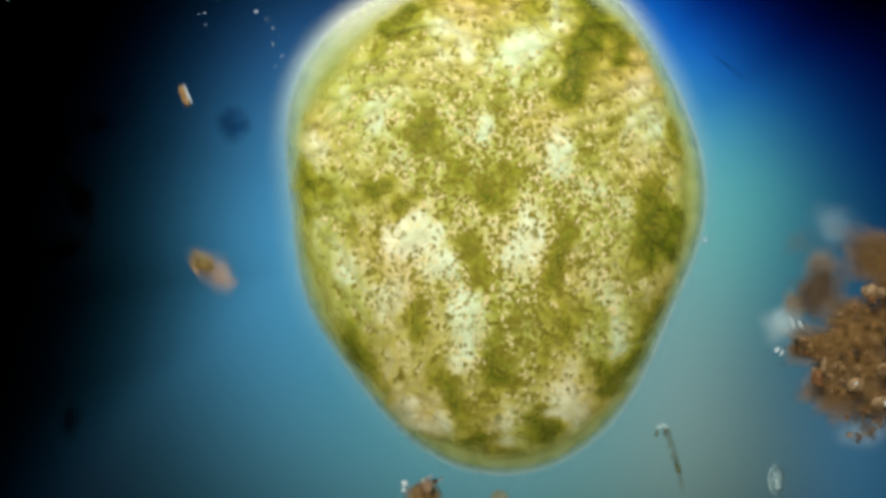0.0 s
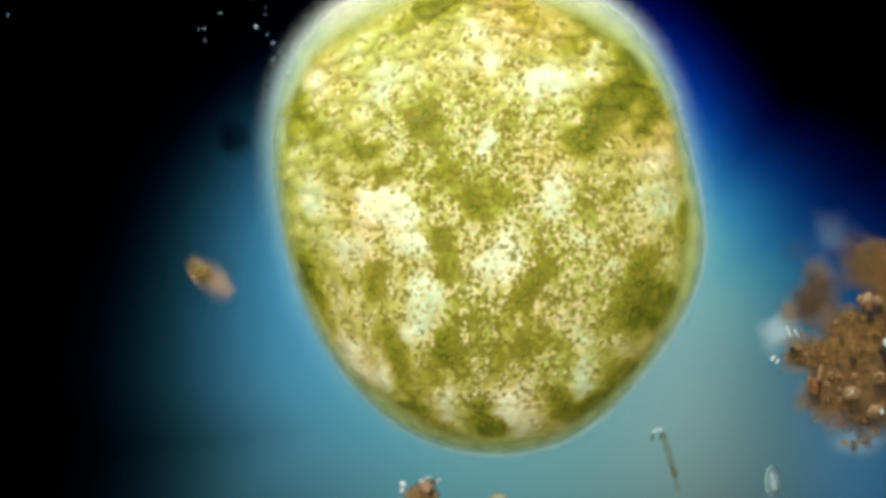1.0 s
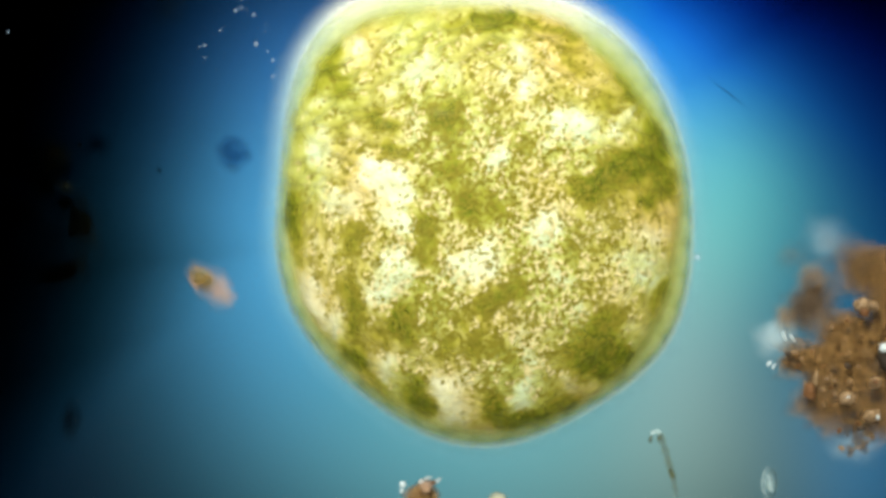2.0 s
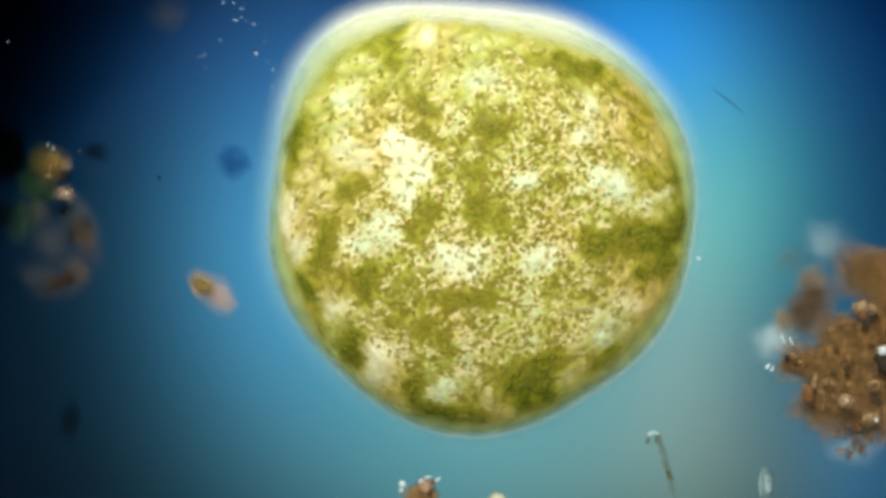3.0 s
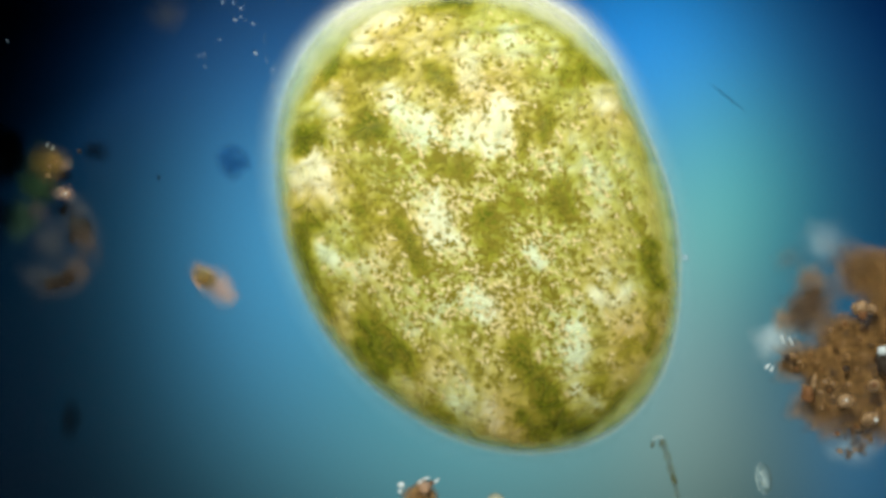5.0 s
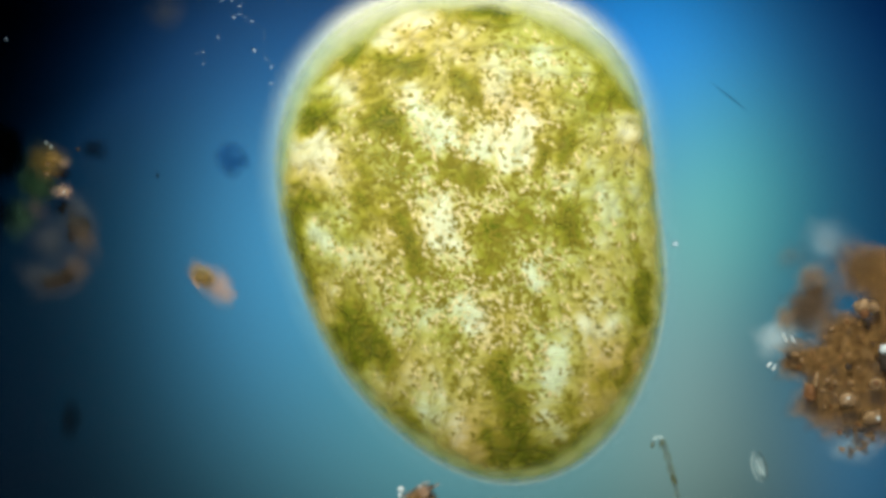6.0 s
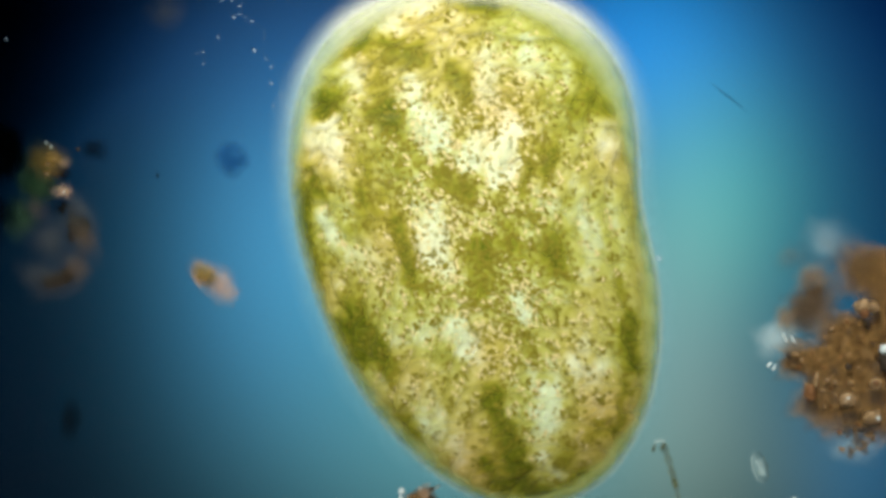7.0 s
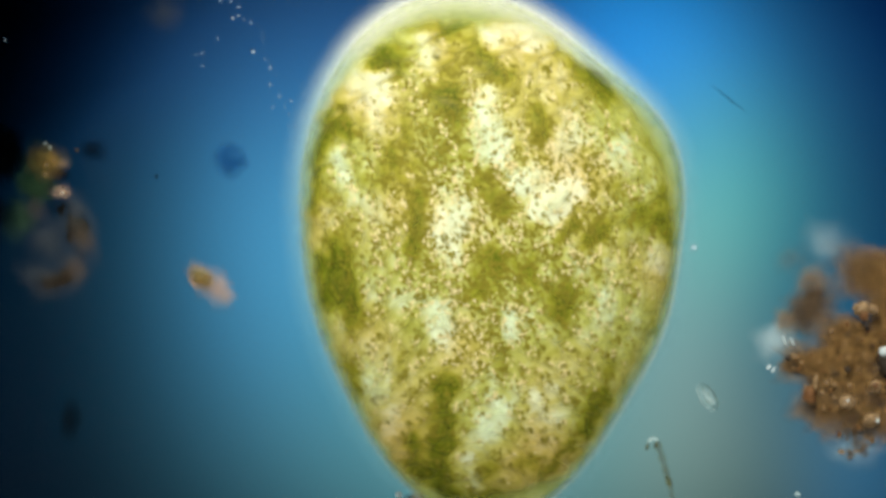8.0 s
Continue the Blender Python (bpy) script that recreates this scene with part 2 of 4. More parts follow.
LATE = [
    (4.0, 144.8, -4.5, 5.7, -0.2, -10.7, 7.8, -1.4, 0.8, 2.9, -1.6, 1.7, -1.8, -1.0, 0.2, -1.0),
    (4.5, 143.6, -2.7, 10.4, -8.5, -16.5, -0.0, -2.8, -1.7, 1.0, 0.8, 0.5, 0.5, 1.2, -0.0, 0.2),
    (6.25, 145.4, -7.0, 1.8, -20.3, -9.4, -3.9, 4.8, -1.0, 0.0, 1.2, -1.9, 0.2, -0.9, -0.1, 0.2),
    (7.0, 144.2, -5.2, -3.2, -27.6, -14.1, -5.6, 4.4, -0.9, 1.6, 1.6, -1.9, 0.6, -0.6, -0.4, 0.0),
    (8.0, 145.6, 0.8, -8.9, -21.7, -3.4, 4.3, 7.6, 5.1, 2.4, -1.4, -1.4, -2.3, 0.0, -0.2, 0.5),
]
OUTLINE = EARLY + LATE
# streaming of the plasm every half second: the terms 1, x, y, xx, xy, yy of where a piece at x, y goes, in units of REACH
REACH = 0.1435
FLOW_EARLY = [
    (0.109, 0.171, -0.914, 0.005, -0.103, -0.034, 0.161, 1.173, 0.294, -0.132, -0.054, 0.033),
    (0.078, 0.313, -0.907, 0.013, -0.101, -0.013, 0.131, 1.082, 0.476, -0.100, -0.045, 0.051),
    (0.037, 0.450, -0.868, 0.038, -0.069, 0.023, 0.084, 0.969, 0.627, -0.057, -0.016, 0.077),
    (-0.009, 0.577, -0.768, 0.054, -0.033, 0.087, 0.052, 0.842, 0.772, -0.049, 0.020, 0.089),
    (-0.014, 0.700, -0.635, 0.036, -0.050, 0.055, 0.046, 0.683, 0.849, -0.051, 0.030, 0.045),
]
FLOW_MIDDLE = [
    (-0.013, 0.825, -0.472, 0.038, 0.000, 0.032, 0.012, 0.529, 0.897, -0.036, 0.011, 0.052),
    (-0.007, 0.946, -0.236, 0.008, 0.013, -0.001, 0.014, 0.285, 0.963, -0.034, 0.002, 0.012),
    (0.000, 1.000, 0.000, 0.000, 0.000, 0.000, 0.000, 0.000, 1.000, 0.000, 0.000, 0.000),
    (-0.048, 1.012, 0.172, 0.033, -0.019, 0.027, -0.033, -0.258, 0.964, 0.052, -0.014, 0.008),
    (-0.043, 0.857, 0.484, -0.011, -0.015, 0.050, 0.009, -0.693, 0.775, 0.012, -0.011, -0.025),
    (-0.046, 0.716, 0.643, -0.047, -0.018, 0.048, -0.015, -0.870, 0.620, 0.016, 0.002, -0.022),
]
FLOW_LATE = [
    (-0.045, 0.636, 0.714, -0.049, -0.036, 0.026, -0.045, -0.929, 0.555, 0.043, 0.052, 0.003),
    (-0.036, 0.568, 0.760, -0.103, -0.041, 0.021, -0.063, -0.979, 0.511, 0.018, 0.058, -0.003),
    (-0.039, 0.580, 0.714, -0.092, -0.005, -0.005, -0.103, -1.009, 0.530, 0.020, 0.073, 0.076),
    (-0.081, 0.536, 0.686, -0.021, -0.007, 0.032, -0.156, -1.137, 0.437, 0.051, 0.008, 0.088),
    (-0.046, 0.275, 0.786, -0.031, -0.077, 0.029, -0.153, -1.221, 0.197, 0.064, 0.021, -0.035),
    (-0.048, 0.084, 0.867, -0.047, -0.098, 0.038, -0.158, -1.197, -0.010, 0.056, 0.091, -0.041),
]
FLOW = [(0.5 * i, *row) for i, row in enumerate(FLOW_EARLY + FLOW_MIDDLE + FLOW_LATE)]
TIMES = [i * 0.25 for i in range(33)]
HEIGHT = 0.048


def easy(table, t):
    """Smooth values between the rows of a table of seconds and numbers."""
    ts = [row[0] for row in table]
    k = max(0, min(len(ts) - 2, int(np.searchsorted(ts, t, "right")) - 1))
    f = (t - ts[k]) / (ts[k + 1] - ts[k])
    p = [np.array(table[max(0, min(len(ts) - 1, k + d))][1:], float) for d in (-1, 0, 1, 2)]
    return 0.5 * (2 * p[1] + (p[2] - p[0]) * f + (2 * p[0] - 5 * p[1] + 4 * p[2] - p[3]) * f * f
                  + (3 * p[1] - p[0] - 3 * p[2] + p[3]) * f ** 3)


SHAPE = {t: easy(OUTLINE, t) for t in TIMES}
STREAM = {t: easy(FLOW, t) for t in TIMES}
ANGLE = {t: math.degrees(math.atan2(c[7] - c[2], c[1] + c[8])) for t, c in STREAM.items()}
HOME = 3.5


def radius(a, t):
    c = SHAPE[t]
    r = c[0]
    for n in range(1, 8):
        r += c[2 * n - 1] * math.cos(n * a) + c[2 * n] * math.sin(n * a)
    return r / 1000


def rim_point(a, t):
    """Place and outward direction of the outline at the angle a."""
    def p(b):
        return Vector((math.cos(b), math.sin(b), 0)) * radius(b, t)
    tangent = p(a + 0.02) - p(a - 0.02)
    return p(a), math.atan2(-tangent.x, tangent.y)


# regions of the plasm at HOME, in mm: from, to, half width, then how much greener (+) or paler (-)
DENSE = [
    (67, -31, 103, -33, 9.9, 0.50), (103, -38, 132, -31, 9.2, 0.60), (99, -57, 119, -55, 8.4, 0.45), (-33, -40, -10, -46, 7.7, 0.50),
    (-90, -17, -84, -4, 7.7, 0.50), (-107, -44, -109, -57, 8.4, 0.45), (-75, -90, -73, -103, 7.7, 0.50), (-65, -115, -38, -124, 9.2, 0.45),
    (-4, -107, 21, -103, 12.2, 0.50), (-86, 52, -75, 54, 6.9, 0.45), (77, 94, 96, 82, 7.7, 0.50),
]
GREENISH = [
    (132, -11, 136, 11, 5.4, 0.40), (-4, -126, 15, -124, 7.7, 0.40), (-103, 31, -115, 13, 7.7, 0.40), (-133, 8, -132, -4, 5.4, 0.35),
    (-23, 94, -18, 86, 6.5, 0.40), (-28, 75, -17, 65, 4.6, 0.40), (13, 72, 23, 63, 9.2, 0.40), (-44, 15, -33, 25, 8.4, 0.35),
    (107, 69, 126, 46, 4.6, 0.40), (-109, 103, -115, 94, 8.4, 0.40), (-125, -5, -99, -5, 9.9, 0.26),
]
FAINT = [
    (-69, -34, -55, -42, 15.3, 0.20), (54, -111, 69, -109, 6.9, 0.30), (2, 42, 0, 19, 9.2, 0.30), (-119, 82, -121, 75, 5.7, 0.30),
    (-34, 134, -34, 124, 6.1, 0.25), (-48, 142, -23, 145, 6.1, 0.25), (115, 42, 117, 31, 6.9, 0.25), (-55, -57, -46, -69, 8.4, 0.20),
    (54, 99, 61, 96, 4.6, 0.25), (-4, 10, 10, -0, 8.4, 0.25), (115, 8, 117, -0, 8.4, 0.30), (-44, 6, -78, -6, 5.0, 0.22),
    (65, -22, 110, -38, 4.6, 0.20),
]
CLEAR = [
    (-45, 72, -33, 55, 9.9, -0.90), (-53, 52, -46, 38, 8.4, -0.50), (-80, 19, -65, 17, 13.8, -0.60), (-130, 58, -129, 27, 9.2, -0.60),
    (-34, -8, -11, -19, 10.7, -0.60), (33, 23, 38, 23, 6.9, -0.60), (25, -31, 35, -26, 10.7, -0.55), (86, 10, 96, 2, 11.5, -0.60),
    (78, 42, 84, 46, 6.9, -0.50), (-59, -96, -54, -96, 6.9, -0.45), (-98, -72, -89, -62, 13.0, -0.45),
]
MILKY = [
    (-77, 78, -69, 71, 9.9, -0.40), (88, 61, 90, 57, 5.7, -0.40), (63, 57, 69, 54, 6.9, -0.30), (17, 99, 29, 96, 9.2, -0.40),
    (-117, -11, -113, -19, 8.4, -0.40), (61, -88, 77, -88, 13.8, -0.35), (-27, -73, -38, -92, 9.2, -0.20), (111, -11, 134, -8, 4.6, -0.35),
    (-73, 115, -61, 114, 8.4, -0.30), (-11, 138, -4, 137, 8.4, -0.30), (-92, -59, -95, -73, 6.9, -0.30), (29, -111, 33, -111, 3.8, -0.40),
]
STROKES = [(*(v / 1000 for v in row[:5]), row[5]) for row in DENSE + GREENISH + FAINT + CLEAR + MILKY]


def pigment(x, y):
    """0 for clear sap, 1 for dense green algae, in the plasm that lies at x, y at HOME."""
    edge = math.hypot(x, y) / radius(math.atan2(y, x), HOME)
    w = Vector((x * 55, y * 55, 0.7))
    x += 0.0050 * noise.noise(w) + 0.0022 * noise.noise(w * 2.7)
    y += 0.0050 * noise.noise(w + Vector((9.1, 3.3, 0))) + 0.0022 * noise.noise(w * 2.7 + Vector((4.2, 8.8, 0)))
    p = 0.405 + 0.16 * noise.noise(Vector((x * 45, y * 45, 3.1))) + 0.22 * noise.noise(Vector((x * 90, y * 105, 8.2))) + 0.14 * noise.noise(Vector((x * 190, y * 230, 5.5)))
    for a, b, c, d, half, much in STROKES:
        if abs(x - (a + c) / 2) > 0.045 or abs(y - (b + d) / 2) > 0.045:
            continue
        f = max(0.0, min(1.0, ((x - a) * (c - a) + (y - b) * (d - b)) / ((c - a) ** 2 + (d - b) ** 2)))
        q = ((x - a - f * (c - a)) ** 2 + (y - b - f * (d - b)) ** 2) / half ** 2
        if q < 5:
            p += much * (0.62 if -0.8 < much < 0 else 1.08) * math.exp(-q * q * 0.55 - q * 0.25)
    # rim darkening from the longer light path, put into the pigment
    p += 0.06 * max(0.0, min(1.0, (edge - 0.80) / 0.15))
    return max(0.0, min(1.0, p))


ciliate = root("ciliate", pose(CX, CY, 0), "large golden-green ciliate cell turning slowly in clear water", "microorganism")
MOVERS = []


def streamed(x, y, t):
    """Where the plasm that lies at x, y at HOME has flowed to, and how far it has turned."""
    c = STREAM[t]

    def to(u, v):
        terms = (1, u, v, u * u, u * v, v * v)
        return (REACH * sum(k * q for k, q in zip(c[:6], terms)), REACH * sum(k * q for k, q in zip(c[6:], terms)))
    u, v = x / REACH, y / REACH
    here, side, up = to(u, v), to(u + 0.02, v), to(u, v + 0.02)
    turn = math.atan2((side[1] - here[1]) - (up[0] - here[0]), (side[0] - here[0]) + (up[1] - here[1]))
    return here, turn


def seat(x, y, t):
    """Pose in the water, about the cell's centre, of the piece of plasm that lies at x, y at HOME."""
    (px, py), turn = streamed(x, y, t)
    b = math.atan2(py, px)
    rho = math.hypot(px, py) / radius(b, t)
    if rho > 0.91:
        rho = 0.91 + 0.06 * math.tanh((rho - 0.91) / 0.06)
    z = HEIGHT * math.sqrt(max(0.02, 1 - rho ** 2.4))
    tilt = min(0.75, math.atan(1.2 * HEIGHT / 0.145 * rho ** 1.4 / math.sqrt(max(0.05, 1 - rho ** 2.4))))
    r = rho * radius(b, t)
    near = 1 - z / EYE
    return (Matrix.Translation(((CX + r * math.cos(b)) * near - CX, (CY + r * math.sin(b)) * near - CY, z)) @ Matrix.Rotation(b, 4, "Z")
            @ Matrix.Rotation(tilt, 4, "Y") @ Matrix.Rotation(turn - b, 4, "Z"))


def plasm_patch(x, y, size, seed):
    """An irregular cushion of cytoplasm, thick in the middle, that carries its pigment."""
    rnd = random.Random(seed)
    bm = bmesh.new()
    layer = bm.verts.layers.float.new("pigment")
    thick = bm.verts.layers.float.new("thickness")
    tint = bm.verts.layers.float.new("tint")
    n, rings = 22, (0.16, 0.32, 0.47, 0.6, 0.72, 0.83, 0.92, 1.0)
    lift = rnd.uniform(0.0, 0.0003)
    edge = [size * (1 + 0.22 * noise.noise(Vector((math.cos(6.283 * i / n) * 1.6, math.sin(6.283 * i / n) * 1.6, seed * 1.3)))) for i in range(n)]

    def vert(px, py, z, f=0.0):
        v = bm.verts.new((px, py, z))
        rho = math.hypot(x + px, y + py) / radius(math.atan2(y + py, x + px), HOME)
        v[thick] = min(1.0, max(0.0, (1.0 - f) / 0.32)) * min(1.0, max(0.0, (1.01 - rho) / 0.12))
        v[layer] = pigment(x + px, y + py)
        v[tint] = max(0.0, min(1.0, 0.32 + 1.2 * noise.noise(Vector(((x + px) * 22, (y + py) * 22, 7.7)))))
        return v
    top = vert(0, 0, 0.0005 + lift)
    low = vert(0, 0, -0.004, 1.0)
    rows = []
    for f in rings:
        row = []
        for i in range(n):
            px, py = edge[i] * f * math.cos(6.283 * i / n), edge[i] * f * math.sin(6.283 * i / n)
            z = 0.0004 * (1 - f ** 2) - 0.0003 * f ** 6 + lift * (1 - f ** 3) + 0.0004 * noise.noise(Vector(((x + px) * 140, (y + py) * 140, 1.0)))
            row.append(vert(px, py, z, f))
        rows.append(row)
    skirt = [vert(v.co.x, v.co.y, v.co.z - 0.0002, 1.0) for v in rows[-1]]
    for i in range(n):
        j = (i + 1) % n
        bm.faces.new((top, rows[0][i], rows[0][j]))
        for a, b in zip(rows, rows[1:]):
            bm.faces.new((a[i], b[i], b[j], a[j]))
        bm.faces.new((low, skirt[j], skirt[i]))
    return bm


ICO = bmesh.new()
bmesh.ops.create_icosphere(ICO, subdivisions=1, radius=1.0)
ICO_V = [v.co.copy() for v in ICO.verts]
ICO_F = [tuple(v.index for v in f.verts) for f in ICO.faces]
ICO.free()


def granules(name, x, y, size, count, seed, material, parent, small, long, want):
    """Many small bodies lying in one patch of plasm; want(pigment) gives how likely one lies there."""
    rnd = random.Random(seed)
    verts, faces = [], []
    for _ in range(count):
        a, f = rnd.uniform(0, 6.283), math.sqrt(rnd.random()) * 0.61
        px, py = size * f * math.cos(a), size * f * math.sin(a)
        rho = math.hypot(x + px, y + py) / radius(math.atan2(y + py, x + px), HOME)
        if rnd.random() > want(pigment(x + px, y + py)) * min(1.0, max(0.0, (0.93 - rho) / 0.1)):
            continue
        r = small * rnd.uniform(0.6, 1.35)
        turn = Matrix.Rotation(rnd.gauss(0.2, 0.7), 3, "Z") @ Matrix.Diagonal((rnd.uniform(1.0, long), 1.0, 0.14))
        base = len(verts)
        z = 0.0005 * (1 - f ** 4) + rnd.uniform(-0.0001, 0.0008)
        for v in ICO_V:
            w = turn @ (v * r)
            verts.append((w.x + px, w.y + py, w.z + z))
        faces += [tuple(base + i for i in q) for q in ICO_F]
    if not verts:
        return
    me = bpy.data.meshes.new(name)
    me.from_pydata(verts, [], faces)
    me.materials.append(material)
    ob = new(name, me)
    ob.parent = parent
    tagged(ob, kind="stuff")


def build_ciliate():
    # the firm middle
    bm = clot((0.105, 0.105, 0.040), 2, 0.04)
    part("endoplasm", bm, M_RIM, ciliate, "green-gold inner plasm")
    # lobes of clear green plasm that follow the outline; the optical rim tone is in their green
    count = 40
    bm = clot((0.055, 0.060, 0.020), 5, 0.0, detail=4)
    layer = bm.verts.layers.float["thickness"]
    for v in bm.verts:
        f = min(1.0, (1 - math.hypot(v.co.x / 0.055, v.co.y / 0.060)) / 0.20)
        v[layer] = 0.7 * f * f * (3 - 2 * f)
    lobe = mesh_of("ectoplasm_lobe", bm, M_RIM)
    for i in range(count):
        ob = new("ectoplasm_lobe", lobe)
        ob.parent = ciliate
        a = 2 * math.pi * i / count

        def place(t, a=a):
            p, out = rim_point(a, t)
            p = p - Vector((math.cos(out), math.sin(out), 0)) * 0.050
            return Matrix.Translation(p) @ Matrix.Rotation(out, 4, "Z")
        MOVERS.append((ob, place))
    # a clear, pale hem round the cell's skin, its halo light painted in
    count = 96
    half = 2 * math.pi / count * 2.2
    def hem_mesh(dense, thin, inner):
        bm = bmesh.new()
        layer = bm.verts.layers.float.new("thickness")
        tint = bm.verts.layers.float.new("tint")
        nu, nw, reach = 20, 12, 0.056
        for side in (1, -1):
            grid = []
            for i in range(nu + 1):
                u = -0.030 + reach * i / nu
                row = []
                for j in range(nw + 1):
                    w = -1 + 2 * j / nw
                    top = 0.020 * math.sqrt(max(0.0, 1 - min(1.0, (0.055 + u) / 0.055) ** 2)) + 0.005
                    if u > 0:
                        top = 0.005 - 0.6 * u
                    v = bm.verts.new(((bend + u) * math.cos(w * half) - bend, (bend + u) * math.sin(w * half), top if side > 0 else top - 0.003))
                    inside = max(0.0, 1 + u / inner) if u < 0 else 1.0
                    outside = max(0.0, 1 - u / 0.023) if u > 0 else 1.0
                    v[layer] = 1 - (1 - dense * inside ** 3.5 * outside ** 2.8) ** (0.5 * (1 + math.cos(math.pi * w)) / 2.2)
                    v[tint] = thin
                    row.append(v)
                grid.append(row)
            for a, b in zip(grid, grid[1:]):
                for j in range(nw):
                    q = (a[j], b[j], b[j + 1], a[j + 1])
                    bm.faces.new(q if side > 0 else q[::-1])
        return mesh_of("halo_hem", bm, M_PELL_HALO)
    bend = 0.145
    grades = 9
    # graded from faint cyan to dense white: halo light put into the colour
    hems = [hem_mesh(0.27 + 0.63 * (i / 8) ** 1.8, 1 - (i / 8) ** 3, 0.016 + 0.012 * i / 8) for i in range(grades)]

    def edge_mesh(dense):
        bm = bmesh.new()
        layer = bm.verts.layers.float.new("thickness")
        tube = []
        for j in range(13):
            w = -1 + j / 6
            ring = []
            for i in range(6):
                q = 2 * math.pi * i / 6
                u = 0.0015 + 0.0013 * math.cos(q)
                v = bm.verts.new(((bend + u) * math.cos(w * half) - bend, (bend + u) * math.sin(w * half), 0.0065 + 0.0008 * math.sin(q)))
                v[layer] = dense * (1 + math.cos(math.pi * w))
                ring.append(v)
            tube.append(ring)
        for a, b in zip(tube, tube[1:]):
            for i in range(6):
                bm.faces.new((a[i], a[(i + 1) % 6], b[(i + 1) % 6], b[i]))
        return mesh_of("pellicle_edge", bm, M_EDGE)
    edges = [edge_mesh(d) for d in (0.005, 0.010, 0.020)]
    for i in range(count):
        a = 2 * math.pi * (i + 0.5) / count
        # painted halo: densest and whitest on the far side, however the cell turns
        ob = new("halo_hem", hems[min(grades - 1, int(grades * ((0.5 + 0.5 * math.cos(a - 1.60)) ** 2.2 + 0.16 * max(0.0, math.cos(a - 3.3)))))])
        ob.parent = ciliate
        # the rim line is densest towards the lower right
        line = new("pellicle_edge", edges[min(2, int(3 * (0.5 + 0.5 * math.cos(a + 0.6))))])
        line.parent = ob

        def place(t, a=a, up=0.0004 * (i * 3 % 7)):
            p, out = rim_point(a, t)
            return Matrix.Translation(p + Vector((0, 0, up))) @ Matrix.Rotation(out, 4, "Z")
        MOVERS.append((ob, place))
    # cushions of plasm with their granules
    rnd = random.Random(4)
    step, k = 0.0158, 0
    for row in range(-12, 13):
        for col in range(-12, 13):
            x = (col + 0.5 * (row % 2)) * step + rnd.uniform(-0.002, 0.002)
            y = row * step * 0.87 + rnd.uniform(-0.002, 0.002)
            if math.hypot(x, y) > 0.96 * radius(math.atan2(y, x), HOME):
                continue
            k += 1
            size = 0.0194
            patch = part("plasm_patch", plasm_patch(x, y, size, k), M_CYTO, ciliate)
            granules("granulation", x, y, size, 140, k, M_DOT, patch, 0.00102, 1.6, lambda p: max(0.12, min(0.42, 0.70 * p + 0.06)))
            granules("granulation", x, y, size, 36, k + 900, M_SPARK, patch, 0.0008, 3.0, lambda p: max(0.0, min(0.9, 0.3 + 1.6 * p) - 4.5 * max(0.0, p - 0.36)))

            def place(t, x=x, y=y):
                return seat(x, y, t)
            MOVERS.append((patch, place))
    # clear vacuoles and clouds of green algae lying over the plasm
    veils = []
    for a, b, c, d, half, much in STROKES:
        if abs(much) >= 0.35:
            veils.append(((a + c) / 2, (b + d) / 2, math.hypot(c - a, d - b) / 2 + half, half, math.atan2(d - b, c - a), much < 0, abs(much) * (0.40 if much < 0 else 0.36)))
    for i, (x, y, w, h, turn, pale, dense) in enumerate(veils):
        room = radius(math.atan2(y, x), HOME) * 0.97 - math.hypot(x, y)
        k = max(0.4, min(1.0, room / (w if pale else h)))
        bm = clot((w * k, h * k, 0.003), 300 + i, 0.25, 1.1, 4, dense)
        ob = part("vacuole" if pale else "algal_cloud", bm, M_VACUOLE if pale else M_CLOUD, ciliate, "pale clear vacuole" if pale else "olive cloud of algae")

        def place(t, x=x, y=y, turn=turn, up=0.0015 + 0.0004 * (i % 5)):
            return seat(x, y, t) @ Matrix.Translation((0, 0, up)) @ Matrix.Rotation(turn, 4, "Z")
        MOVERS.append((ob, place))


build_ciliate()

# ---- debris and small life on the slide ----


def heap(name, label, category, origin, pieces, seed=0):
    """A loose heap: pieces of (name, material, place, half axes, turn, density, roughness)."""
    ob = root(name, pose(*origin), label, category)
    for i, (piece, material, (x, y, z), size, turn, density, rough) in enumerate(pieces):
        place = Vector((x, y, z)) - Vector(origin)
        part(piece, clot(size, seed + i, rough, 2.8 if not density else 1.2, 3, density), material, ob,
             at=Matrix.Translation(place) @ Matrix.Rotation(math.radians(turn), 4, "Z"))
    return ob


def mist(rnd, rows, copies, swell, thin, stray=0.3):
    """Soft pieces of a clump, each broken into several ragged wisps."""
    pieces = []
    for m, x, y, z, w, h, turn, dense in rows:
        for k in range(copies):
            f = swell * rnd.uniform(0.6, 1.15)
            pieces.append(("haze", m, (x + rnd.gauss(0, stray) * w, y + rnd.gauss(0, stray) * h, z + 0.006 * k / copies - 0.002), (w * f, h * f, 0.004), turn + rnd.uniform(-30, 30), dense * thin, 0.55))
    return pieces


def solid(rows, rough):
    """Firm grains and crystals."""
    return [("crystal" if m is M_CRYSTAL else "grain", m, (x, y, z), (w, h, min(w, h) * 0.8), turn, dense, rough) for m, x, y, z, w, h, turn, dense in rows]


